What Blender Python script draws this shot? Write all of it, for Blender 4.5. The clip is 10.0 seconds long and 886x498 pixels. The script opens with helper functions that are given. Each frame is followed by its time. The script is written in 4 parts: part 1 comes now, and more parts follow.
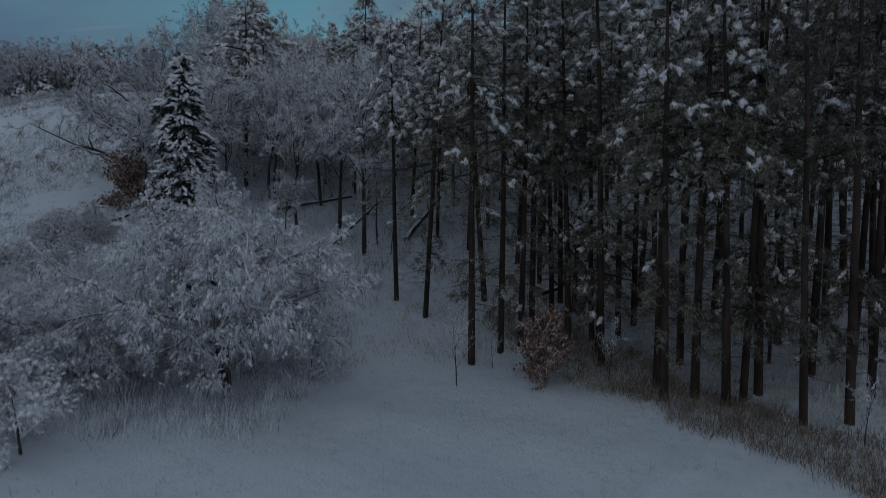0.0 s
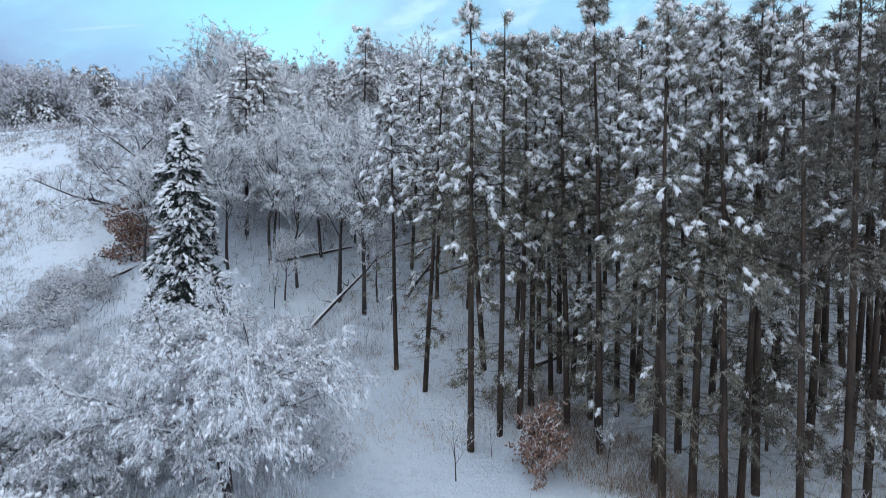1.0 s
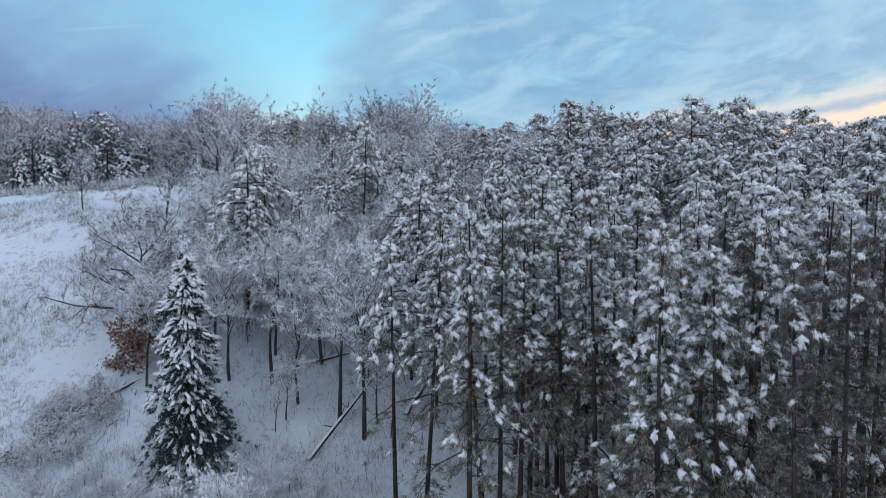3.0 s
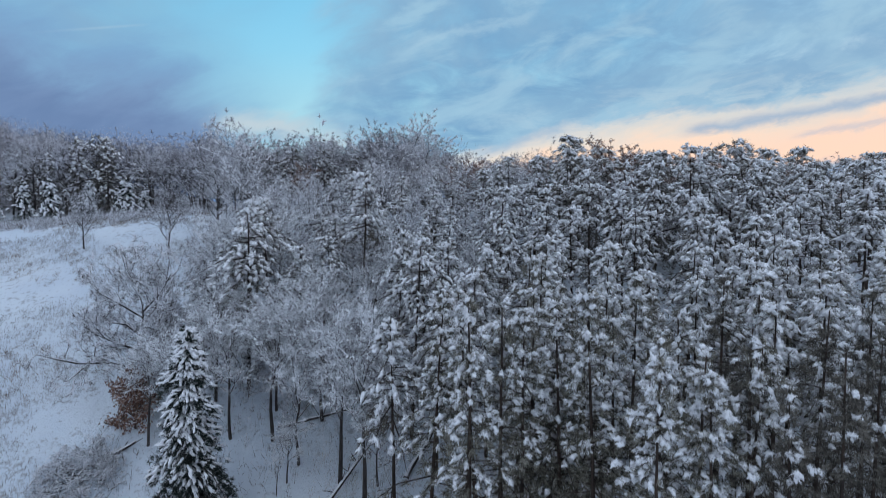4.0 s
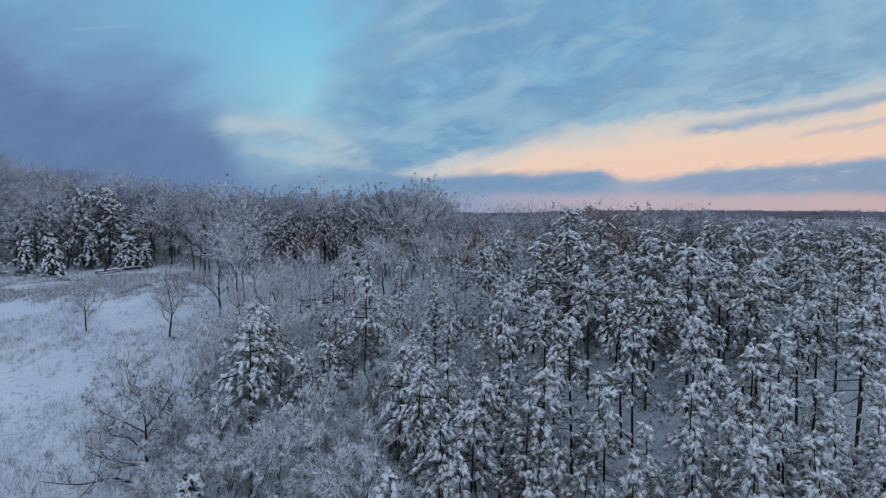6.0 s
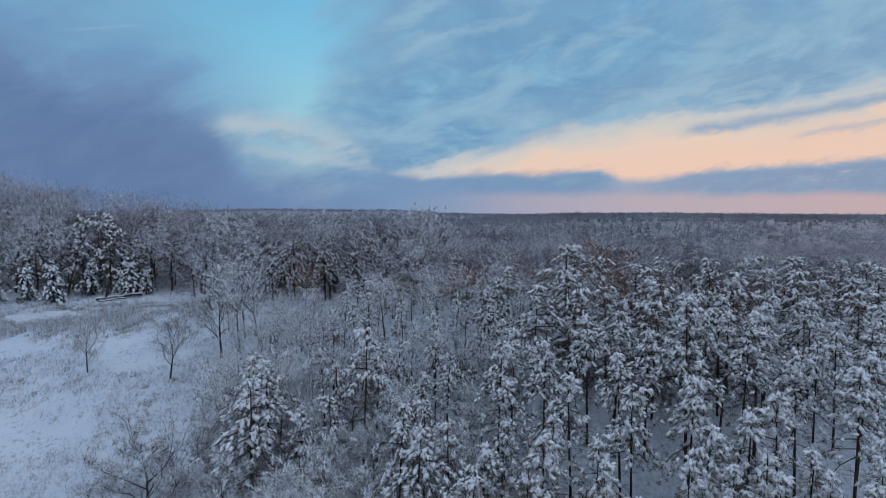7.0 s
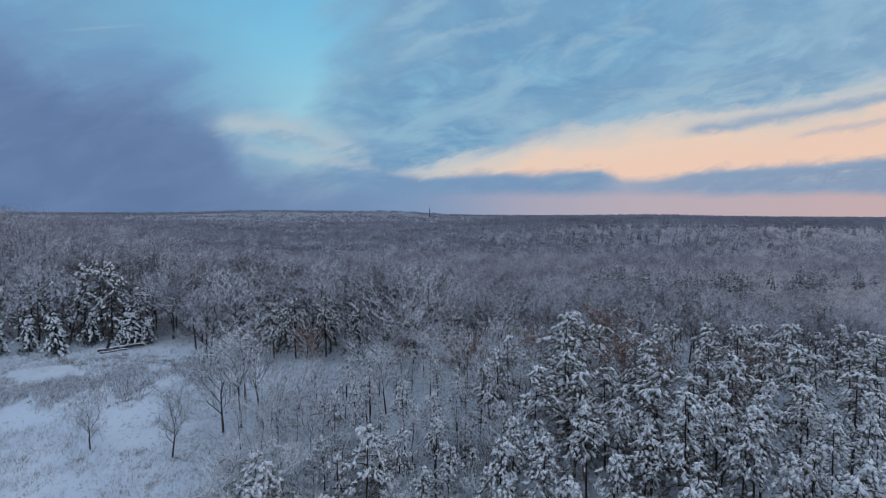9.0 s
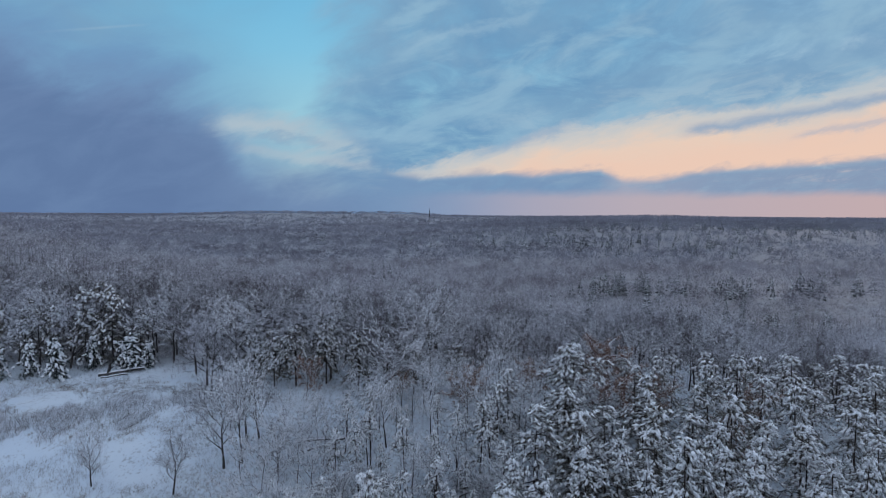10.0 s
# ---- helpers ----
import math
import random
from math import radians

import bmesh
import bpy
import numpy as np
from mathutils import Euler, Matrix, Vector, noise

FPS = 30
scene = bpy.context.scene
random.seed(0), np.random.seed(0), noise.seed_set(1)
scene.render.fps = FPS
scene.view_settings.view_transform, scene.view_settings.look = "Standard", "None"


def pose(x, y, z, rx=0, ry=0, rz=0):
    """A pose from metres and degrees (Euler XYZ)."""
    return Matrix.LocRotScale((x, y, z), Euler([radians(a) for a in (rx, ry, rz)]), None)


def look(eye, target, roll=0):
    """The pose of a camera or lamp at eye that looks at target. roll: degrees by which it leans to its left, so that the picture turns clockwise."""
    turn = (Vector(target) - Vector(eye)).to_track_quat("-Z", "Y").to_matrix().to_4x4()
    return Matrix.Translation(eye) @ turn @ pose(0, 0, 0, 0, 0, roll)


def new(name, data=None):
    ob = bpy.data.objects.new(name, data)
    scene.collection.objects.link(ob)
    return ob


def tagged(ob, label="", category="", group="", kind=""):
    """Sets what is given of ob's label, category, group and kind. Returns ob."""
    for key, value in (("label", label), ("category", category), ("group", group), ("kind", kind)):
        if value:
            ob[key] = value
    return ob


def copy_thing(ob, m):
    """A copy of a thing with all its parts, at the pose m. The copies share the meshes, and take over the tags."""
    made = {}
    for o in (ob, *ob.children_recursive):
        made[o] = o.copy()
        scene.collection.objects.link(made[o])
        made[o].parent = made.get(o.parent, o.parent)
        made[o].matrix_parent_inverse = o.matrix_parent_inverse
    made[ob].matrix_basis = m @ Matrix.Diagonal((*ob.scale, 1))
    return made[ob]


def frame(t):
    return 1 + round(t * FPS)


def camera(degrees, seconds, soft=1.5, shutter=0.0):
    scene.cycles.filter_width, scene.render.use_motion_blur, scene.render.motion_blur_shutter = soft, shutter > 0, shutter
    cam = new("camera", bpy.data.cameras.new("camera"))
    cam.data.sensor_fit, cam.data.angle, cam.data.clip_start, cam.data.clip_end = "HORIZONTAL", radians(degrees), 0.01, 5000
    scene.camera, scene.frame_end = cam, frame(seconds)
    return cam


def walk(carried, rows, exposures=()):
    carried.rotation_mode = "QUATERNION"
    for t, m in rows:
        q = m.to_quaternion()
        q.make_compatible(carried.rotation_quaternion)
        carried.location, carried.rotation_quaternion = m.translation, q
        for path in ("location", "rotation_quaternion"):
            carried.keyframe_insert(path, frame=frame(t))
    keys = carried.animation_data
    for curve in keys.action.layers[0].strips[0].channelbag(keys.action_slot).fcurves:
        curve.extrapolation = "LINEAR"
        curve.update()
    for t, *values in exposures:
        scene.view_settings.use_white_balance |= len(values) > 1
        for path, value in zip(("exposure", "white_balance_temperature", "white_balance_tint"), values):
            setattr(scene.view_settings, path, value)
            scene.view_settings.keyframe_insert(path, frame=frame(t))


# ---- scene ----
cam = camera(76.0, 10.0, soft=0.6, shutter=0.5)
TILT, LEAN = -3.5, 0.35
# seconds, metres sideways, ahead and above the lowest ground
RISE = [(0.0, 0, 0, 7.0), (0.5, 0, 0.05, 8.96), (1.0, 0, 0.08, 10.92), (1.5, 0, 0.1, 12.92), (2.0, 0, 0.13, 14.89), (2.5, 0, 0.15, 17.02),
        (4.0, -0.02, 0.2, 23.62), (4.5, -0.04, 0.24, 25.93), (5.0, -0.05, 0.28, 28.28), (5.5, -0.06, 0.31, 30.63), (7.0, -0.08, 0.37, 37.73),
        (7.5, -0.1, 0.4, 40.05), (8.0, -0.12, 0.43, 42.28), (8.5, -0.15, 0.47, 44.49), (9.0, -0.18, 0.52, 46.69), (9.5, -0.2, 0.57, 48.85), (10.0, -0.22, 0.62, 51.0)]
# seconds, stops, white balance: the picture fades in, then the camera closes down as the sky comes into view
EXPOSURES = [(0.0, -1.1, 7100, 8), (0.3, -0.1, 7100, 8), (0.6, 0.8, 7200, 8), (0.9, 1.04, 7200, 9), (1.6, 0.92, 7300, 10), (2.5, 0.66, 7150, 10), (4.5, 0.22, 6650, 10), (7.0, 0.0, 6500, 10), (10.0, 0.0, 6500, 10)]
walk(cam, [(t, pose(x, y, z, 90 + TILT, 0, 0) @ pose(0, 0, 0, 0, 0, LEAN)) for t, x, y, z in RISE], EXPOSURES)

# ---- sky and light ----
SUN_AZIMUTH, SUN_HEIGHT = 42.0, 3.0       # degrees to the right of straight ahead, degrees above the land


def wire(tree, a, b):
    tree.links.new(a, b)


class Graph:
    """Small helper for node trees."""

    def __init__(self, tree):
        self.tree = tree
        tree.nodes.clear()

    def node(self, kind, **props):
        n = self.tree.nodes.new(kind)
        for key, value in props.items():
            setattr(n, key, value)
        return n

    def put(self, socket, value):
        if hasattr(value, "is_output"):
            wire(self.tree, value, socket)
        else:
            socket.default_value = value

    def math(self, op, a, b=0.0, clamp=False):
        n = self.node("ShaderNodeMath", operation=op, use_clamp=clamp)
        self.put(n.inputs[0], a)
        self.put(n.inputs[1], b)
        return n.outputs[0]

    def mix(self, fac, a, b, blend="MIX"):
        n = self.node("ShaderNodeMix", data_type="RGBA", blend_type=blend)
        self.put(n.inputs[0], fac)
        self.put(n.inputs[6], a)
        self.put(n.inputs[7], b)
        return n.outputs[2]

    def step(self, value, lo, hi, a=0.0, b=1.0):
        n = self.node("ShaderNodeMapRange", interpolation_type="SMOOTHSTEP")
        self.put(n.inputs[0], value)
        for k, v in enumerate((lo, hi, a, b)):
            self.put(n.inputs[k + 1], v)
        return n.outputs[0]

    def noise(self, vector, scale, detail=4.0, rough=0.55, distort=0.0):
        n = self.node("ShaderNodeTexNoise")
        if vector is not None:
            self.put(n.inputs["Vector"], vector)
        n.inputs["Scale"].default_value = scale
        n.inputs["Detail"].default_value = detail
        n.inputs["Roughness"].default_value = rough
        n.inputs["Distortion"].default_value = distort
        return n.outputs[0]

    def ramp(self, fac, stops):
        n = self.node("ShaderNodeValToRGB")
        self.put(n.inputs[0], fac)
        el = n.color_ramp.elements
        while len(el) < len(stops):
            el.new(0.5)
        for e, (p, c) in zip(el, stops):
            e.position, e.color = p, (*c, 1)
        return n.outputs[0]


def srgb(r, g, b):
    return tuple(((v / 255 + 0.055) / 1.055) ** 2.4 if v > 10 else v / 255 / 12.92 for v in (r, g, b))


world = bpy.data.worlds.new("dusk_sky")
scene.world = world
world.use_nodes = True
g = Graph(world.node_tree)
way = g.node("ShaderNodeTexCoord").outputs["Generated"]
xyz = g.node("ShaderNodeSeparateXYZ")
g.put(xyz.inputs[0], way)
X, Y, Z = xyz.outputs
el = g.math("MULTIPLY", g.math("ARCSINE", Z), 57.2958)             # degrees above the horizon
# bearings on an upright plane straight ahead: U runs to the right, V downwards, and the horizon lies at V = 3.8
ahead = g.math("MAXIMUM", Y, 0.2)
U = g.math("ADD", g.math("MULTIPLY", g.math("DIVIDE", X, ahead), 10.035), 7.84)
V = g.math("SUBTRACT", g.math("ADD", 3.79, g.math("MULTIPLY", U, 0.006)), g.math("MULTIPLY", g.math("DIVIDE", Z, ahead), 10.035))
# cloud layers lie on a flat ceiling and run in streaks away from the eye, so they shrink and meet towards the horizon
flat = g.math("MAXIMUM", g.math("ADD", Z, 0.10), 0.06)
plane = g.node("ShaderNodeCombineXYZ")
g.put(plane.inputs[0], g.math("DIVIDE", X, flat))
g.put(plane.inputs[1], g.math("DIVIDE", Y, flat))
streak = g.node("ShaderNodeMapping")
g.put(streak.inputs[0], plane.outputs[0])
streak.inputs[2].default_value = (0, 0, radians(-16))
streak.inputs[3].default_value = (1.05, 0.72, 1)
big = g.noise(streak.outputs[0], 0.9, 5, 0.55, 0.5)
fine = g.noise(streak.outputs[0], 3.0, 7, 0.62, 0.6)
tone = g.math("ADD", g.math("MULTIPLY", big, 0.55), g.math("MULTIPLY", fine, 0.45))
span = g.node("ShaderNodeCombineXYZ")
g.put(span.inputs[0], g.math("MULTIPLY", U, 0.75))
g.put(span.inputs[1], g.math("MULTIPLY", g.math("ADD", V, g.math("MULTIPLY", U, 0.22)), 1.7))
edge = g.math("SUBTRACT", g.noise(span.outputs[0], 0.8, 6, 0.58, 0.4), 0.5)      # ragged edges of the cloud fields
puff = g.noise(span.outputs[0], 0.85, 6, 0.56, 0.5)
curl = g.math("SUBTRACT", g.noise(span.outputs[0], 2.6, 6, 0.62, 0.5), 0.5)
U2 = g.math("ADD", U, g.math("MULTIPLY", edge, 2.2))
V2 = g.math("ADD", V, g.math("ADD", g.math("MULTIPLY", edge, 0.7), g.math("MULTIPLY", curl, 0.35)))
V3 = g.math("ADD", V, g.math("ADD", g.math("MULTIPLY", edge, 0.25), g.math("MULTIPLY", curl, 0.22)))


def within(lo, hi, soft, value):
    return g.math("MULTIPLY", g.step(value, lo - soft, lo + soft), g.step(value, hi + soft, hi - soft))


def times(*values):
    out = values[0]
    for v in values[1:]:
        out = g.math("MULTIPLY", out, v)
    return out


def over(cover, colour):
    global thin
    thin = g.mix(cover, thin, colour if hasattr(colour, "is_output") else (*srgb(*colour), 1))


def rim(*points):
    """The height V at which a cloud's edge runs, from point to point along U."""
    grey = g.ramp(g.math("DIVIDE", g.math("ADD", U, 1.5), 19.0), [((u + 1.5) / 19.0, (v / 5, v / 5, v / 5)) for u, v in points])
    return g.math("MULTIPLY", grey, 5.0)


def below(value, line):
    return g.math("SUBTRACT", value, line)


def strip(u0, v0, u1, v1, thick, soft, value):
    """A band of cloud along a straight line, fading at both ends."""
    mid = g.math("ADD", g.math("MULTIPLY", g.math("SUBTRACT", U, u0), (v1 - v0) / (u1 - u0)), v0)
    return times(within(-thick, thick, soft, g.math("SUBTRACT", value, mid)), g.step(U2, u0 - 0.3, u0 + 0.4), g.step(U2, u1 + 0.5, u1 - 0.3))


sky = g.node("ShaderNodeTexSky", sky_type="NISHITA", sun_disc=False)
sky.sun_elevation, sky.sun_rotation = radians(SUN_HEIGHT), radians(SUN_AZIMUTH)
thin = g.mix(0.05, g.ramp(g.math("DIVIDE", V, 4.0), [(0.0, srgb(100, 176, 215)), (0.25, srgb(112, 184, 218)), (0.5, srgb(132, 189, 213)), (1.0, srgb(130, 166, 196))]), sky.outputs[0])
# pale veil over the upper left, and the contrail of an aircraft in it
over(times(g.step(U2, 5.4, 1.4), g.step(V2, 2.4, 0.6), g.step(tone, 0.3, 0.6, 0.5, 0.95)), (122, 162, 193))
over(times(strip(0.75, 0.69, 2.5, 0.57, 0.012, 0.03, V), 0.55), (160, 190, 208))
# broad grey-blue veil to the right of the clear gap, mottled and lighter farther right
veil = g.step(g.math("ADD", U2, g.math("MULTIPLY", V, 0.12)), 5.5, 6.9)
over(times(veil, g.step(tone, 0.28, 0.52, 0.35, 1.0)), g.mix(g.step(big, 0.36, 0.62), (*srgb(106, 151, 189), 1), (*srgb(130, 169, 198), 1)))
over(times(veil, g.step(puff, 0.45, 0.66), 0.7), (146, 184, 208))
over(times(g.step(U2, 6.6, 8.6), g.step(tone, 0.50, 0.64), 0.6), (150, 184, 207))
over(times(g.step(U2, 9.5, 14.0), g.step(tone, 0.40, 0.60, 0.1, 0.6)), (148, 180, 203))
over(times(g.step(U2, 8.8, 11.0), g.step(puff, 0.46, 0.34), 0.45), (114, 153, 188))
over(times(strip(7.2, 0.95, 9.3, 0.35, 0.05, 0.12, V2), 0.6), (160, 192, 212))
over(times(strip(8.2, 2.1, 11.2, 0.35, 0.03, 0.16, V2), 0.5), (152, 186, 208))
# blue cloud that thins out along the bank's edge
slope_up = g.math("ADD", V, g.math("MULTIPLY", U, -0.36))
over(times(g.step(g.math("ADD", slope_up, g.math("MULTIPLY", edge, 1.6)), -0.95, 0.45), g.step(U2, 5.6, 3.4), g.step(puff, 0.34, 0.6, 0.55, 0.95)), (112, 153, 192))
# slate bank on the left, thick and dull towards the horizon
V4 = g.math("ADD", V, g.math("ADD", g.math("MULTIPLY", edge, 1.3), g.math("MULTIPLY", curl, 0.5)))
bank = below(V4, rim((-1.5, 0.1), (0.0, 0.55), (1.0, 0.98), (2.0, 1.30), (3.1, 1.50), (3.8, 1.85), (4.05, 2.35), (4.4, 2.85), (5.4, 3.0), (6.4, 3.08), (7.2, 3.25), (9.0, 4.2), (17.5, 4.9)))
slate = g.mix(g.step(bank, 0.1, 1.1), (*srgb(110, 141, 180), 1), (*srgb(94, 119, 160), 1))
slate = g.mix(g.step(U, 2.5, 7.5, 0.0, 0.85), slate, (*srgb(118, 146, 182), 1))
over(times(g.step(bank, -0.65, 0.75), 0.95), g.mix(g.step(puff, 0.35, 0.68, 0.0, 0.45), slate, (*srgb(112, 138, 176), 1)))
# cream fleece low in the middle, with a warmer lower lip
over(times(strip(3.7, 2.10, 6.5, 2.78, 0.24, 0.22, V2), g.step(puff, 0.38, 0.55, 0.1, 0.95)), (168, 189, 203))
over(times(strip(3.9, 2.22, 5.4, 2.42, 0.02, 0.12, V2), 0.6), (186, 196, 203))
over(times(strip(4.6, 2.50, 5.6, 2.58, 0.03, 0.09, V2), 0.7), (124, 156, 188))
over(times(strip(4.3, 2.68, 6.4, 2.98, 0.02, 0.12, V3), 0.75), (192, 196, 201))
over(times(strip(6.0, 2.35, 7.1, 3.0, 0.10, 0.2, V2), 0.5), (116, 156, 192))
# warm band of the sunset, its cloudy upper fringe and the grey streaks through it
top = rim((-1.5, 4.5), (6.4, 3.4), (6.9, 3.04), (7.6, 2.93), (8.2, 2.74), (8.9, 2.58), (9.6, 2.36), (10.6, 2.20), (12.0, 2.08), (13.5, 1.88), (15.7, 1.42), (17.5, 1.05))
low = rim((-1.5, 2.9), (6.9, 3.08), (7.4, 3.17), (8.2, 3.12), (8.9, 3.08), (9.4, 3.13), (10.0, 3.06), (10.6, 3.02), (11.0, 3.22), (11.6, 3.22), (12.2, 3.08), (13.0, 3.0), (14.2, 2.94), (15.7, 2.80), (17.5, 2.7))
under = below(g.math("ADD", V, g.math("ADD", g.math("MULTIPLY", edge, 0.45), g.math("MULTIPLY", curl, 0.42))), top)
over(times(g.step(under, -0.75, 0.05), g.step(U2, 8.5, 11.5), g.step(fine, 0.44, 0.62, 0.0, 0.6)), (170, 192, 206))
over(times(g.step(under, -0.10, 0.16), g.step(U, 6.6, 7.1), g.step(below(V, low), 0.12, 0.0)), g.ramp(g.step(under, 0.0, 0.9), [(0.0, srgb(190, 197, 202)), (0.25, srgb(210, 203, 197)), (0.6, srgb(230, 205, 188)), (1.0, srgb(235, 202, 183))]))
over(times(g.step(U, 12.5, 16.0), g.step(under, 1.2, 0.0), g.step(under, -0.25, 0.05), g.step(puff, 0.38, 0.58), 0.85), (188, 196, 202))
over(times(strip(12.3, 2.38, 17.0, 1.52, 0.08, 0.09, V3), 0.9), (146, 168, 193))
over(times(strip(10.6, 2.2, 13.4, 1.98, 0.02, 0.09, V2), 0.7), (150, 172, 195))
over(times(strip(13.9, 2.48, 17.0, 2.02, 0.04, 0.08, V3), 0.7), (164, 176, 195))
over(times(strip(8.5, 2.75, 10.0, 2.32, 0.08, 0.10, V3), 0.6), (140, 168, 196))
# grey-blue layer under it with a lumpy top, and the rosy haze along the horizon
layer = g.math("MULTIPLY", g.step(below(g.math("ADD", V, g.math("MULTIPLY", curl, 0.42)), low), -0.09, 0.15), g.step(curl, 0.16, -0.10, 0.72, 1.0))
over(times(layer, g.step(U, 6.0, 7.4)), g.ramp(g.math("DIVIDE", U, 16.0), [(0.0, srgb(112, 140, 178)), (0.45, srgb(118, 148, 184)), (0.66, srgb(121, 150, 184)), (0.69, srgb(160, 166, 186)), (0.725, srgb(144, 159, 185)), (0.8, srgb(134, 155, 184)), (1.0, srgb(135, 154, 182))]))
rosy = g.math("ADD", V, g.math("MULTIPLY", edge, 0.25))
over(times(g.step(rosy, 3.36, 3.58), g.step(U, 6.4, 9.5)), g.ramp(g.math("DIVIDE", U, 16.0), [(0.0, srgb(130, 150, 184)), (0.5, srgb(152, 160, 186)), (0.7, srgb(182, 171, 182)), (1.0, srgb(196, 172, 174))]))
# overhead and behind, an even cover of pale cloud
away = g.math("MAXIMUM", g.step(el, 26, 48), g.step(Y, 0.45, 0.1))
over(away, g.mix(g.step(tone, 0.3, 0.7), (*srgb(156, 179, 213), 1), (*srgb(186, 201, 225), 1)))
# paler behind the eye: unseen sky, brightened to lift the land facing it
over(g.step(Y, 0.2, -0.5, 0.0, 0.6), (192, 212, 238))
back = g.node("ShaderNodeBackground")
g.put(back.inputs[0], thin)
back.inputs[1].default_value = 1.0
g.put(g.node("ShaderNodeOutputWorld").inputs[0], back.outputs[0])

sun = new("sun", bpy.data.lights.new("sun", "SUN"))
sun.data.energy, sun.data.angle, sun.data.color = 0.5, radians(30), (1.0, 0.86, 0.76)
sun.matrix_world = look((60, 70, 30), (0, 0, 0))

# ---- materials ----


def material(name, build, rough=0.85, spec=0.2):
    m = bpy.data.materials.new(name)
    m.use_nodes = True
    gr = Graph(m.node_tree)
    bs = gr.node("ShaderNodeBsdfPrincipled")
    bs.inputs["Roughness"].default_value = rough
    bs.inputs["Specular IOR Level"].default_value = spec
    build(gr, bs)
    gr.put(gr.node("ShaderNodeOutputMaterial").inputs[0], bs.outputs[0])
    return m


def place(gr):
    return gr.node("ShaderNodeNewGeometry").outputs["Position"]


def relief(gr, bs, height, strength, distance):
    b = gr.node("ShaderNodeBump")
    b.inputs["Strength"].default_value, b.inputs["Distance"].default_value = strength, distance
    gr.put(b.inputs["Height"], height)
    gr.put(bs.inputs["Normal"], b.outputs[0])


def snow_ground(gr, bs):
    p = place(gr)
    n1, n2, n3 = gr.noise(p, 0.12, 4), gr.noise(p, 1.1, 5, 0.65), gr.noise(p, 9.0, 4, 0.7)
    c = gr.mix(gr.step(n1, 0.35, 0.65), (0.84, 0.885, 0.93, 1), (0.77, 0.83, 0.90, 1))
    # stubble and dead leaves poke through in flecks
    n4, n5 = gr.noise(p, 2.4, 6, 0.75), gr.noise(p, 0.3, 3, 0.6)
    sep = gr.node("ShaderNodeSeparateXYZ")
    gr.put(sep.inputs[0], p)
    gx, gy = sep.outputs[0], sep.outputs[1]
    fleck = gr.math("ADD", gr.math("MULTIPLY", n4, 0.7), gr.math("MULTIPLY", n5, 0.3))
    c = gr.mix(gr.math("MULTIPLY", gr.step(fleck, 0.53, 0.63), gr.step(gy, 26, 38, 0.15, 0.55)), c, (0.27, 0.24, 0.23, 1))
    # brush and shade between the trees behind the ridge, put into the ground colour
    dark_floor = gr.math("MULTIPLY", gr.step(gy, 97, 110), gr.step(gr.math("ADD", gr.math("MULTIPLY", n1, 0.4), gr.math("MULTIPLY", n2, 0.6)), 0.28, 0.6, 0.55, 0.9))
    c = gr.mix(dark_floor, c, (0.23, 0.20, 0.205, 1))
    # needles and dead stalks lie over the snow under the pines and on the wooded slope
    pines = gr.math("MULTIPLY", gr.step(gr.math("ADD", gy, gr.math("MULTIPLY", gx, 0.6)), 27.0, 30.5), gr.math("MULTIPLY", gr.step(gx, 1.0, 6.0), gr.step(gy, 62, 50)))
    slope = gr.math("MULTIPLY", gr.step(gr.math("ADD", gx, gr.math("MULTIPLY", n1, 6.0)), -21.0, -15.0), gr.step(gy, 42, 52))
    dead = gr.math("MULTIPLY", gr.math("MULTIPLY", gr.math("MAXIMUM", pines, slope), 0.65), gr.step(gr.math("ADD", gr.math("MULTIPLY", n4, 0.5), gr.math("MULTIPLY", n2, 0.5)), 0.42, 0.60, 0.05, 0.55))
    c = gr.mix(dead, c, (0.24, 0.20, 0.19, 1))
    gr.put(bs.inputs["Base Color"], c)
    relief(gr, bs, gr.math("ADD", gr.math("MULTIPLY", n2, 0.7), gr.math("MULTIPLY", n3, 0.3)), 0.9, 0.5)


def snow_load(gr, bs):
    n = gr.noise(place(gr), 6.0, 4, 0.6)
    gr.put(bs.inputs["Base Color"], gr.mix(n, (0.945, 0.93, 0.94, 1), (0.875, 0.865, 0.885, 1)))
    relief(gr, bs, n, 0.6, 0.08)


def two_tone(a, b, scale, spread=0.35, bump=0.0, stretch=1.0, broad=0.0, edge=(0.25, 0.75)):
    def build(gr, bs):
        m = gr.node("ShaderNodeMapping")
        gr.put(m.inputs[0], place(gr))
        m.inputs[3].default_value = (1, 1, 1 / stretch)
        n = gr.noise(m.outputs[0], scale, 5, 0.65)
        rnd = gr.node("ShaderNodeNewGeometry").outputs["Random Per Island"]
        if broad:
            n = gr.math("ADD", gr.math("MULTIPLY", n, 0.5), gr.math("MULTIPLY", gr.noise(m.outputs[0], broad, 3, 0.6), 0.5))
        f = gr.math("ADD", gr.math("MULTIPLY", n, 1 - spread), gr.math("MULTIPLY", rnd, spread))
        gr.put(bs.inputs["Base Color"], gr.mix(gr.step(f, *edge), (*a, 1), (*b, 1)))
        if bump:
            relief(gr, bs, n, 0.8, bump)
    return build


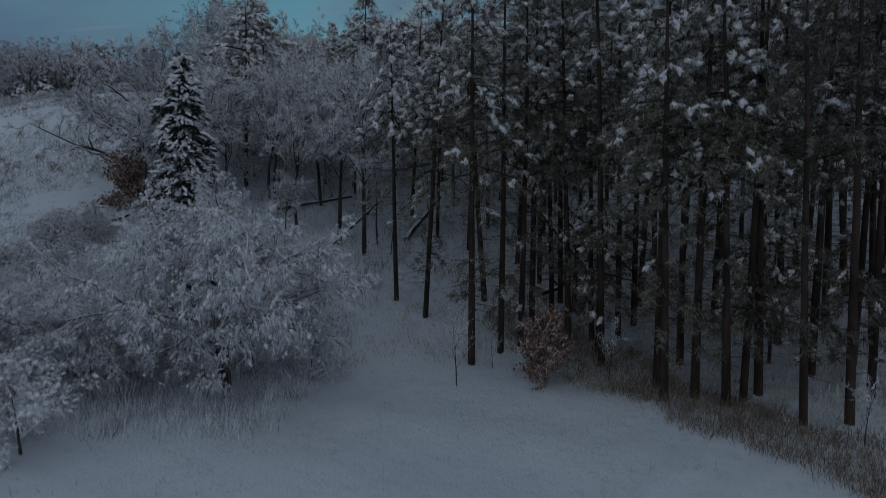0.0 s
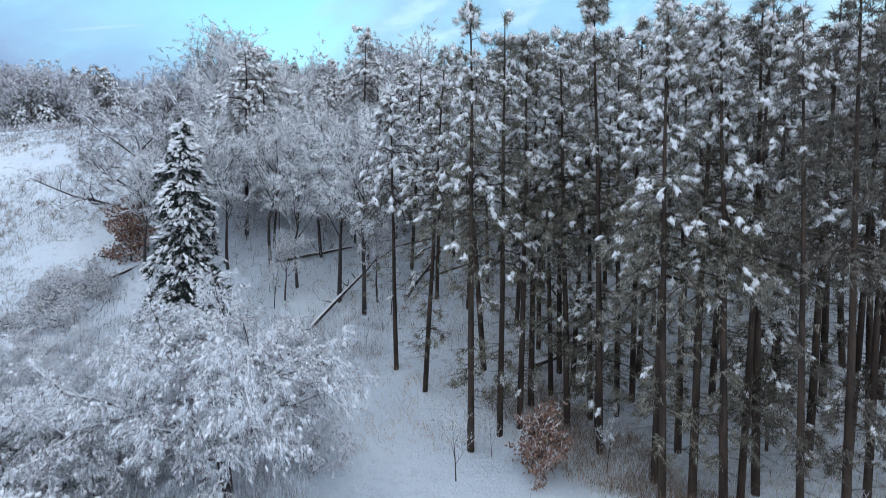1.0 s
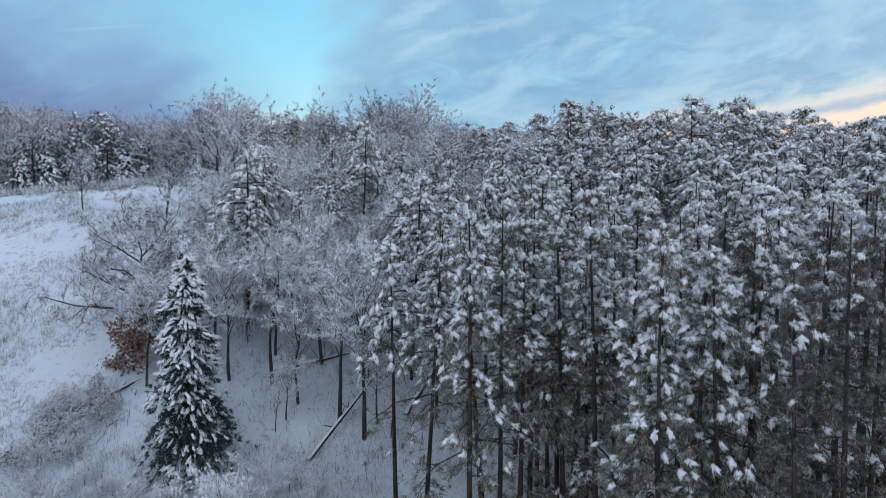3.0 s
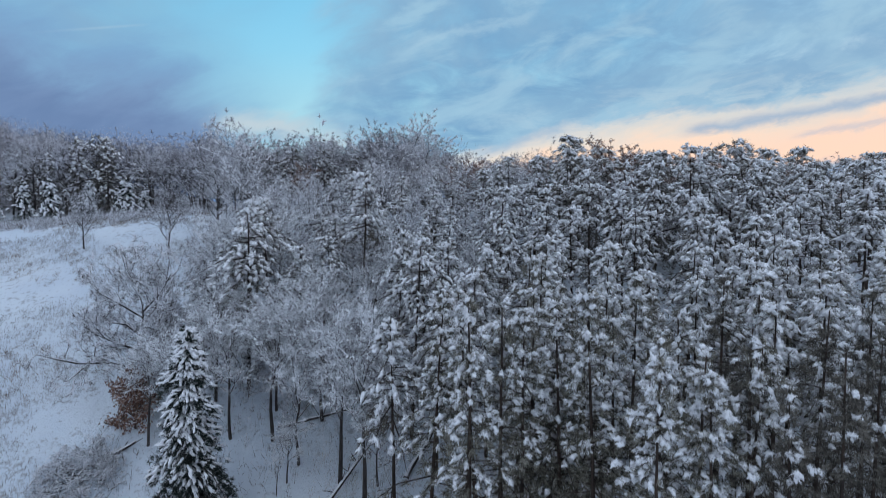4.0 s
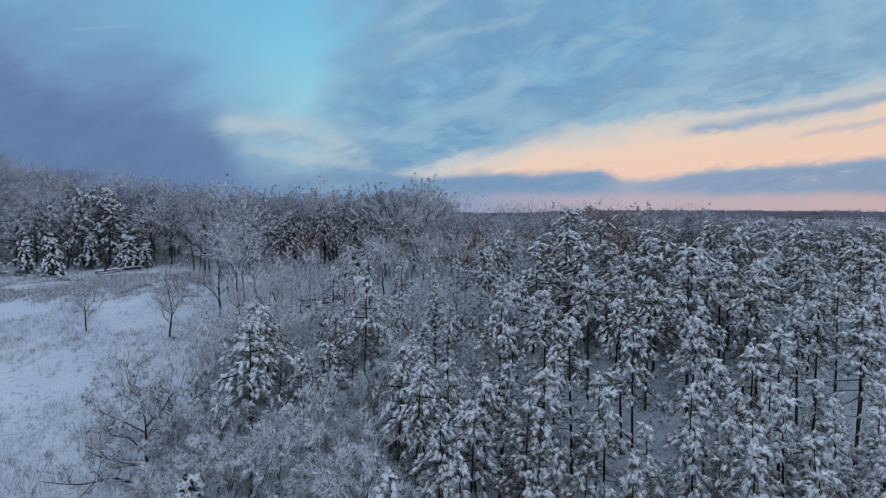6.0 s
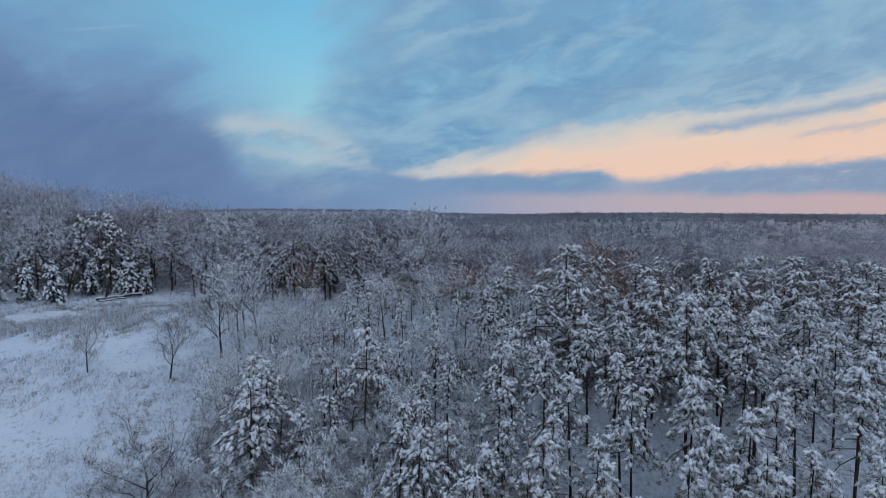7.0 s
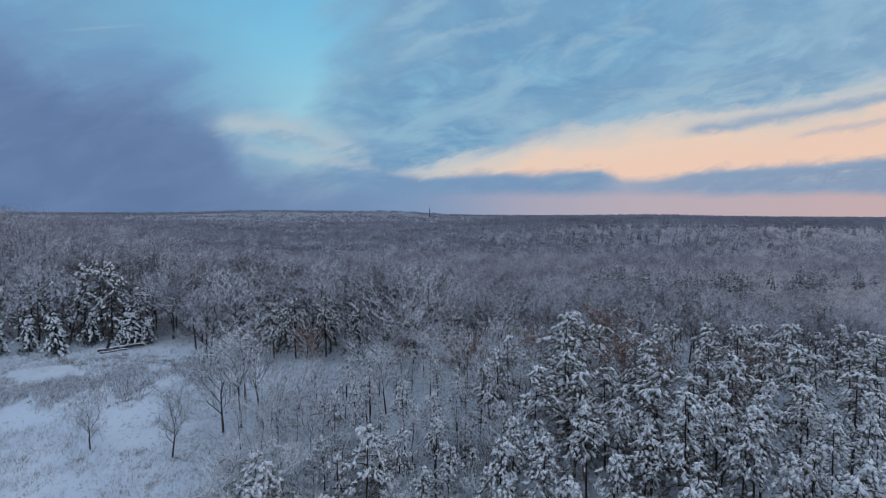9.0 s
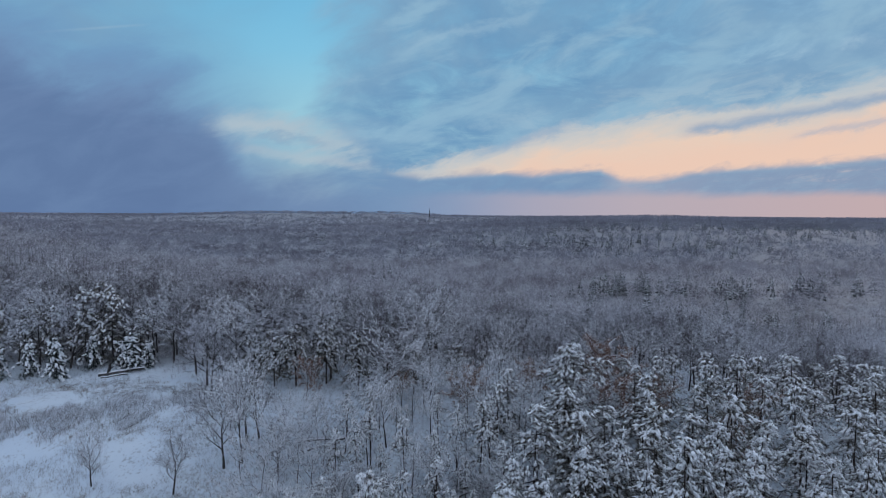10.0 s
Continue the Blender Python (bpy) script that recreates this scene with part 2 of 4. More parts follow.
SNOW_GROUND = material("snow_cover", snow_ground, 0.7, 0.25)
SNOW = material("snow_load", snow_load, 0.75, 0.25)
BARK_PINE = material("pine_bark", two_tone((0.022, 0.0175, 0.015), (0.080, 0.054, 0.042), 3.0, 0.0, 0.04, 4), 0.9)
BARK = material("grey_bark", two_tone((0.030, 0.026, 0.025), (0.095, 0.08, 0.075), 4.0, 0.0, 0.04, 4), 0.9)
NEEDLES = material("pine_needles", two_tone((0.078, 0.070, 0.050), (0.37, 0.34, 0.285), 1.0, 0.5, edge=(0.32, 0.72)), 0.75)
# the pine needles again, with the shade inside the crowns put into the colour
SHADED_NEEDLES = material("shaded_pine_needles", two_tone((0.058, 0.050, 0.042), (0.25, 0.225, 0.19), 1.0, 0.5, edge=(0.32, 0.72)), 0.75)
SPRUCE_NEEDLES = material("spruce_needles", two_tone((0.020, 0.029, 0.027), (0.065, 0.075, 0.064), 1.2, 0.6), 0.75)
FROST = material("frosted_twigs", two_tone((0.12, 0.10, 0.105), (0.95, 0.95, 0.96), 1.3, 0.40, edge=(0.385, 0.455)), 0.85)
RIME = material("rimed_plumes", two_tone((0.20, 0.155, 0.16), (0.90, 0.93, 0.97), 0.8, 0.40, edge=(0.35, 0.52)), 0.85)
CRUST = material("snow_crusted_bark", two_tone((0.10, 0.085, 0.085), (0.84, 0.84, 0.87), 2.5, 0.2, edge=(0.38, 0.46)), 0.9)
BRUSH = material("rimed_brush", two_tone((0.065, 0.052, 0.048), (0.86, 0.85, 0.88), 0.9, 0.40, edge=(0.415, 0.48)), 0.9)
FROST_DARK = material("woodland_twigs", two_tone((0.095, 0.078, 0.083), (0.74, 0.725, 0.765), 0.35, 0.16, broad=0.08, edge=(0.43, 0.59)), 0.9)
# haze put into the colour: farther twigs turn duller, bluer and lower in contrast
FAR_WOODS = material("hazed_far_twigs", two_tone((0.148, 0.126, 0.138), (0.485, 0.462, 0.50), 0.14, 0.12, broad=0.03, edge=(0.40, 0.60)), 0.9)
DISTANT = material("hazed_distant_twigs", two_tone((0.155, 0.145, 0.17), (0.36, 0.36, 0.41), 0.045, 0.12, broad=0.008, edge=(0.38, 0.62)), 0.95)
TUFT = material("snowy_tufts", two_tone((0.12, 0.10, 0.095), (0.52, 0.50, 0.50), 0.8, 0.5), 0.9)
GRASS = material("dry_grass", two_tone((0.24, 0.15, 0.085), (0.60, 0.45, 0.30), 0.8, 0.6), 0.9)
STRAW = material("brown_weeds", two_tone((0.11, 0.075, 0.055), (0.38, 0.295, 0.235), 0.8, 0.6), 0.9)
RUST = material("rust_leaves", two_tone((0.13, 0.06, 0.045), (0.36, 0.23, 0.175), 2.0, 0.6), 0.85)

# ---- mesh tools ----


def mesh(name, verts, tris, mat, smooth=False):
    V, F = np.asarray(verts, np.float32).reshape(-1, 3), np.asarray(tris, np.int32).reshape(-1, 3)
    me = bpy.data.meshes.new(name)
    me.vertices.add(len(V))
    me.vertices.foreach_set("co", V.ravel())
    me.loops.add(F.size)
    me.loops.foreach_set("vertex_index", F.ravel())
    me.polygons.add(len(F))
    me.polygons.foreach_set("loop_start", np.arange(0, F.size, 3, dtype=np.int32))
    if smooth:
        me.polygons.foreach_set("use_smooth", np.ones(len(F), bool))
    me.update(calc_edges=True)
    me.materials.append(mat)
    return me


def part(name, me, parent, label="", kind=""):
    ob = new(name, me)
    ob.parent = parent
    return tagged(ob, label, kind=kind)


def unit(v):
    return v / np.maximum(np.linalg.norm(v, axis=-1, keepdims=True), 1e-9)


def join(*pieces):
    """One (verts, tris) from several."""
    vs, fs, k = [], [], 0
    for v, f in pieces:
        if len(v):
            vs.append(v)
            fs.append(f + k)
            k += len(v)
    return np.concatenate(vs), np.concatenate(fs)


def prisms(P0, P1, R0, R1, sides=3):
    """Tapered rods from P0 to P1, all at once."""
    P0, P1 = np.asarray(P0, float), np.asarray(P1, float)
    n = len(P0)
    d = unit(P1 - P0)
    ref = np.where(np.abs(d[:, 2:3]) > 0.9, np.array([[1.0, 0, 0]]), np.array([[0, 0, 1.0]]))
    a = unit(np.cross(d, ref))
    b = np.cross(d, a)
    ang = np.arange(sides) * 2 * np.pi / sides
    ring = a[:, None] * np.cos(ang)[None, :, None] + b[:, None] * np.sin(ang)[None, :, None]
    V = np.concatenate([P0[:, None] + ring * np.asarray(R0)[:, None, None], P1[:, None] + ring * np.asarray(R1)[:, None, None]], 1)
    f = []
    for i in range(sides):
        j = (i + 1) % sides
        f += [(i, j, sides + j), (i, sides + j, sides + i)]
    F = np.array(f)[None] + (np.arange(n) * 2 * sides)[:, None, None]
    return V.reshape(-1, 3), F.reshape(-1, 3)


def tube(points, radii, sides=7):
    """A bent, tapered stem through the points."""
    pts, rad = np.asarray(points, float), np.asarray(radii, float)
    d = unit(np.gradient(pts, axis=0))
    ref = np.array([0.31, 0.95, 0.02])
    a = unit(np.cross(d, ref))
    b = np.cross(d, a)
    ang = np.arange(sides) * 2 * np.pi / sides
    V = pts[:, None] + (a[:, None] * np.cos(ang)[None, :, None] + b[:, None] * np.sin(ang)[None, :, None]) * rad[:, None, None]
    f = []
    for k in range(len(pts) - 1):
        for i in range(sides):
            j = (i + 1) % sides
            f += [(k * sides + i, k * sides + j, (k + 1) * sides + j), (k * sides + i, (k + 1) * sides + j, (k + 1) * sides + i)]
    top = (len(pts) - 1) * sides
    f += [(top, top + i, top + i + 1) for i in range(1, sides - 1)]
    return V.reshape(-1, 3), np.array(f)


def blades(P, D, length, width, rng):
    """One thin blade at each P along D."""
    n = len(P)
    D = unit(D)
    side = unit(np.cross(D, rng.normal(size=(n, 3)))) * (np.asarray(width) * np.ones(n))[:, None] / 2
    tip = P + D * (np.asarray(length) * np.ones(n))[:, None]
    V = np.stack([P - side, P + side, tip], 1)
    return V.reshape(-1, 3), np.arange(3 * n).reshape(-1, 3)


def tufts(P, D, count, length, width, rng, spread=0.9, droop=0.0):
    """A spray of blades round each P, mostly along D."""
    n = len(P)
    d = np.repeat(unit(D), count, 0) + rng.normal(size=(n * count, 3)) * spread
    d[:, 2] -= droop
    p = np.repeat(P, count, 0) + rng.normal(size=(n * count, 3)) * 0.06 * length / 0.3
    return blades(p, d, length * rng.uniform(0.6, 1.25, n * count), width, rng)


OCT_V = np.array([(1, 0, 0), (-1, 0, 0), (0, 1, 0), (0, -1, 0), (0, 0, 1), (0, 0, -0.4)], float)
OCT_F = np.array([(0, 2, 4), (2, 1, 4), (1, 3, 4), (3, 0, 4), (2, 0, 5), (1, 2, 5), (3, 1, 5), (0, 3, 5)])


GOLD = (1 + 5 ** 0.5) / 2
ICO_V = unit(np.array([(-1, GOLD, 0), (1, GOLD, 0), (-1, -GOLD, 0), (1, -GOLD, 0), (0, -1, GOLD), (0, 1, GOLD),
                       (0, -1, -GOLD), (0, 1, -GOLD), (GOLD, 0, -1), (GOLD, 0, 1), (-GOLD, 0, -1), (-GOLD, 0, 1)]))
ICO_F = np.array([(0, 11, 5), (0, 5, 1), (0, 1, 7), (0, 7, 10), (0, 10, 11), (1, 5, 9), (5, 11, 4), (11, 10, 2), (10, 7, 6), (7, 1, 8),
                  (3, 9, 4), (3, 4, 2), (3, 2, 6), (3, 6, 8), (3, 8, 9), (4, 9, 5), (2, 4, 11), (6, 2, 10), (8, 6, 7), (9, 8, 1)])


def lumps(P, D, long, wide, high, rng, jitter=0.4, rounder=False):
    """Small uneven lumps of snow at P, drawn out along D and flat below."""
    n = len(P)
    if not n:
        return np.zeros((0, 3)), np.zeros((0, 3), int)
    d = unit(D)
    a = unit(np.cross(np.array([[0, 0, 1.0]]), d) + 1e-6)
    u = np.cross(d, a)
    shape, faces = (ICO_V, ICO_F) if rounder else (OCT_V, OCT_F)
    k = len(shape)
    T = shape[None] * (1 + rng.uniform(-jitter, jitter, (n, k, 1))) + rng.normal(size=(n, k, 3)) * 0.1
    T[:, :, 2] = np.where(T[:, :, 2] < 0, T[:, :, 2] * 0.5, T[:, :, 2])
    T = T * np.stack([long * np.ones(n), wide * np.ones(n), high * np.ones(n)], 1)[:, None]
    V = P[:, None] + T[:, :, 0:1] * d[:, None] + T[:, :, 1:2] * a[:, None] + T[:, :, 2:3] * u[:, None]
    F = faces[None] + (np.arange(n) * k)[:, None, None]
    return V.reshape(-1, 3), F.reshape(-1, 3)


# ---- the lie of the land ----


def S(t):
    t = np.clip(t, 0, 1)
    return t * t * (3 - 2 * t)


def bell(x, y, cx, cy, s):
    return np.exp(-((x - cx) ** 2 + (y - cy) ** 2) / (2 * s * s))


def ground_z(x, y):
    """Height of the land: a flat at the foot, a slope up to a ridge, a wooded plain behind it, and a hill."""
    x, y = np.asarray(x, float), np.asarray(y, float)
    d = np.hypot(x, y)
    z = 24 * S((y - 20.0) / 62.5) - 19 * S((y - 95) / 130)
    z = z + 2.5 * bell(x, y, 32, 45, 12) + 1.3 * bell(x, y, -40, 53, 14) - 3.5 * bell(x, y, -75, 88, 22)
    z = z + 25 * bell(x, y, -137, 166, 34) + 9 * bell(x, y, -72, 152, 24) + 26 * bell(x, y, -950, 3300, 380) + 22 * bell(x, y, -330, 3700, 260) + 14 * bell(x, y, 1300, 3600, 300)
    z = z - 8 * S((x - 44) / 34) * S((y - 70) / 34) * S((400 - d) / 200)
    right = S((x / np.maximum(d, 1) + 0.1) / 0.35)
    z = z + np.where(y > 0, np.maximum(24 * S((d - 560) / 380) * right, 24 * S((d - 1300) / 2700)), 0)
    near = S((260 - d) / 120)
    z = z + near * (0.10 * np.sin(0.9 * x + 0.5 * y) * np.sin(0.7 * y - 0.3 * x) + 0.05 * np.sin(2.3 * x - 1.1 * y) * np.sin(1.9 * y + 0.8))
    return z


def spot(x, y, dz=0.0):
    return float(x), float(y), float(ground_z(x, y)) + dz


def land():
    rad = [0.0]
    while rad[-1] < 4900:
        rad.append(rad[-1] + max(0.6, 0.012 * rad[-1] if rad[-1] < 300 else 0.03 * rad[-1]))
    rad = np.array(rad[1:])
    fore = np.radians(np.linspace(-62, 62, 230))
    aft = np.radians(np.linspace(62, 298, 70)[1:-1])
    ang = np.concatenate([fore, aft])
    A, R = np.meshgrid(ang, rad)
    x, y = R * np.sin(A), R * np.cos(A)
    V = np.stack([x, y, ground_z(x, y)], -1).reshape(-1, 3)
    m, n = len(rad), len(ang)
    i, j = np.meshgrid(np.arange(m - 1), np.arange(n), indexing="ij")
    k = (j + 1) % n
    a, b, c, d = i * n + j, i * n + k, (i + 1) * n + k, (i + 1) * n + j
    F = np.concatenate([np.stack([a, b, c], -1).reshape(-1, 3), np.stack([a, c, d], -1).reshape(-1, 3)])
    V = np.concatenate([V, [[0, 0, float(ground_z(0, 0))]]])
    hub = np.stack([np.full(n, m * n), (np.arange(n) + 1) % n, np.arange(n)], -1)
    ob = new("ground", mesh("ground", V, np.concatenate([F, hub])[:, ::-1], SNOW_GROUND, True))
    tagged(ob, "snow-covered ground rising to a wooded ridge", "ground", kind="structure")


land()

# ---- trees ----


def stem(h, r, lean, rng, n=9, crook=0.02):
    t = np.linspace(0, 1, n)
    off = np.cumsum(rng.normal(size=(n, 2)) * crook * h / n, 0) * t[:, None]
    pts = np.stack([lean[0] * h * t + off[:, 0], lean[1] * h * t + off[:, 1], -0.25 + (h + 0.25) * t], 1)
    return pts, r * (1 - 0.86 * t ** 1.1)


def along(pts, t):
    k = np.linspace(0, 1, len(pts))
    return np.stack([np.interp(t, k, pts[:, i]) for i in range(3)], -1)


def conifer(label, h, crown_base, reach, seed, boughs, sprays, blade_count, blade, snow_share, droop, bark, needle_mat, trunk_r=0.17, lean=(0, 0), top_sharp=0.8, lump=0.2, fingers=2, fringe=4, group="", dead=14, low=0, lobe=0.28, vary=(0.5, 1.25), foot=0.6, along_bough=0.0, inner=0.22, fan_width=0.26, low_load=0.10, rounder=False, tip=0.08, hang=0.9, shed=0.5, lag=0.0, low_lump=1.0):
    """A snow-laden conifer: trunk, limbs, needles, snow."""
    rng = np.random.default_rng(seed)
    tree = tagged(new(label[1]), label[0], label[2], group)
    pts, rad = stem(h, trunk_r, lean, rng)
    part("trunk", mesh("trunk", *tube(pts, rad, 8), bark, True), tree)
    c0 = crown_base / h
    t = c0 + (1 - c0) * np.sort(rng.uniform(0, 1, boughs) ** 0.85)
    if low:                                                              # a few live boughs far down the trunk
        t[:low] = rng.uniform(0.12, c0, low)
    u = np.clip((t - c0) / (1 - c0), 0, 1)                               # 0 at the crown's foot, 1 at its top
    az = rng.uniform(0, 1.5, boughs) + np.arange(boughs) * 2.4
    shape = (1 - u) ** top_sharp * (foot + (1 - foot) * S(u / 0.25)) + tip
    lobes = 1 + lobe * np.sin(az * 2 + u * 9) + 0.5 * lobe * np.sin(az + u * 23)
    length = reach * shape * rng.uniform(*vary, boughs) * lobes
    length[:low] *= 0.62
    rise = (-0.26 + 0.95 * u ** 1.5) - droop
    base = along(pts, t)
    out = np.stack([np.cos(az), np.sin(az), np.zeros(boughs)], 1)
    up = np.array([0, 0, 1.0])
    mid = base + out * (length * 0.55)[:, None] + up * (length * rise * 0.5)[:, None]
    end = base + out * length[:, None] + up * (length * (rise - 0.14 - droop * 0.5))[:, None]
    r0 = 0.012 + 0.014 * length
    limbs = [prisms(base, mid, r0, r0 * 0.6), prisms(mid, end, r0 * 0.6, r0 * 0.2)]
    if dead:
        td = rng.uniform(0.1, max(c0, 0.3), dead)
        ad, ld = rng.uniform(0, 6.28, dead), rng.uniform(0.3, 1.3, dead) * reach * 0.5
        b0 = along(pts, td)
        limbs.append(prisms(b0, b0 + np.stack([np.cos(ad) * ld, np.sin(ad) * ld, rng.uniform(-0.35, 0.15, dead) * ld], 1), np.full(dead, 0.02), np.full(dead, 0.006)))
    part("branchwork", mesh("branchwork", *join(*limbs), bark), tree, "thin brown limbs", "stuff")
    # needle sprays sit on the outer part of each bough and on short side shoots
    count = np.maximum((sprays * (0.3 + 0.7 * np.minimum(length / reach, 1.2))).astype(int), 2)
    which = np.repeat(np.arange(boughs), count)
    s = rng.uniform(inner, 1.0, len(which)) ** 0.7
    two = s[:, None]
    p = base[which] * (1 - two) ** 2 + 2 * two * (1 - two) * (mid[which] * 2 - 0.5 * (base[which] + end[which])) + two ** 2 * end[which]
    across = np.stack([-np.sin(az), np.cos(az), np.zeros(boughs)], 1)[which]
    fan = rng.normal(size=len(which)) * length[which] * fan_width * (0.5 + s)
    p = p + across * fan[:, None] + up * (rng.normal(size=len(which)) * 0.09 - 0.4 * np.abs(fan) - 0.16 * length[which] * s ** 2)[:, None]
    d = unit(out[which] * 0.8 + across * (np.sign(fan) * 0.6)[:, None] + up * (rise[which] * 0.5)[:, None] + rng.normal(size=(len(which), 3)) * 0.2)
    part("foliage", mesh("foliage", *tufts(p, d, blade_count, blade[0], blade[1], rng, 0.62, 0.15), needle_mat), tree, "dark green needles", "stuff")
    load = np.where(rng.uniform(size=boughs) < low_load + (0.98 - low_load) * S((u - lag) / shed), 1.0, 0.0)      # some boughs have shed their load
    keep = rng.uniform(size=len(p)) < snow_share * load[which] * (0.75 + 0.25 * S(u[which] / shed)) * (0.55 + 0.45 * s)
    q = np.repeat(p[keep], fingers, 0)
    dq = np.repeat(d[keep] + out[which][keep] * along_bough, fingers, 0) + rng.normal(size=(len(q), 3)) * 0.5 - np.array([0, 0, hang])
    size = lump * rng.uniform(0.5, 1.4, len(q)) * np.repeat(low_lump + (1 - low_lump) * S(u[which][keep] / 0.4), fingers)
    q = q + unit(dq) * (lump * rng.uniform(-0.4, 1.3, len(q)))[:, None] + up * lump * 0.65
    snow = [lumps(q, dq, size * (1.05 + 0.6 * along_bough + 0.35 * hang), size * (0.84 - 0.15 * along_bough - 0.12 * hang), size * (0.72 - 0.1 * along_bough), rng, 0.35, rounder)]
    if fringe:
        snow.append(tufts(p[keep] + up * lump * 0.6, d[keep], fringe, blade[0] * 0.75, blade[1], rng, 0.6, 0.25))
    part("snow", mesh("snow", *join(*snow), SNOW, True), tree, "white snow load", "stuff")
    return tree


def grow(rng, h, r, spread, levels, kids, start=0.3, droop=0.0, bend=0.25, lean=0.05, tall=0.62):
    """Rods of a leafless tree, level by level, and the last ones' middles and ends."""
    pts, rad = stem(h * tall, r, (rng.normal() * lean, rng.normal() * lean), rng, 7, 0.14)
    out = [(pts[:-1], pts[1:], rad[:-1], rad[1:])]
    n = kids[0]
    tt = np.linspace(start, 1.0, n) ** 0.9
    a = np.arange(n) * 2.4 + rng.uniform(0, 6.28)
    up = 0.45 + 0.9 * tt + rng.normal(size=n) * 0.15
    cur_p = along(pts, tt)
    cur_d = unit(np.stack([np.cos(a) * spread, np.sin(a) * spread, up], 1))
    cur_l = h * (0.44 - 0.12 * tt) * rng.uniform(0.75, 1.2, n)
    cur_r = r * 0.5 * (1.1 - 0.6 * tt)
    for lev in range(levels):
        m = cur_p + cur_d * (cur_l * 0.5)[:, None]
        d2 = unit(cur_d + rng.normal(size=cur_d.shape) * bend + np.array([0, 0, 0.10 - droop * (lev + 1)]))
        e = m + d2 * (cur_l * 0.5)[:, None]
        out.append((np.concatenate([cur_p, m]), np.concatenate([m, e]), np.concatenate([cur_r, cur_r * 0.7]), np.concatenate([cur_r * 0.7, cur_r * 0.4])))
        if lev == levels - 1:
            break
        k = kids[lev + 1]
        idx = np.repeat(np.arange(len(cur_p)), k)
        s = np.clip(np.tile(np.linspace(0.25, 1.0, k), len(cur_p)) + rng.normal(size=len(idx)) * 0.05, 0.1, 1)
        first = (s < 0.5)[:, None]
        start_p = np.where(first, cur_p[idx] + (m - cur_p)[idx] * (2 * s)[:, None], m[idx] + (e - m)[idx] * (2 * s - 1)[:, None])
        nd = unit(np.where(first, cur_d[idx], d2[idx]) + rng.normal(size=(len(idx), 3)) * 0.62 + np.array([0, 0, 0.12 - droop]))
        nl = cur_l[idx] * 0.55 * rng.uniform(0.7, 1.25, len(idx))
        nr = cur_r[idx] * 0.48
        cur_p, cur_d, cur_l, cur_r = start_p, nd, nl, nr
    f = h / max(e[:, 2].max(), m[:, 2].max())                             # trim to the height asked for
    return [(p0 * f, p1 * f, a0, a1) for p0, p1, a0, a1 in out], m * f, e * f, d2


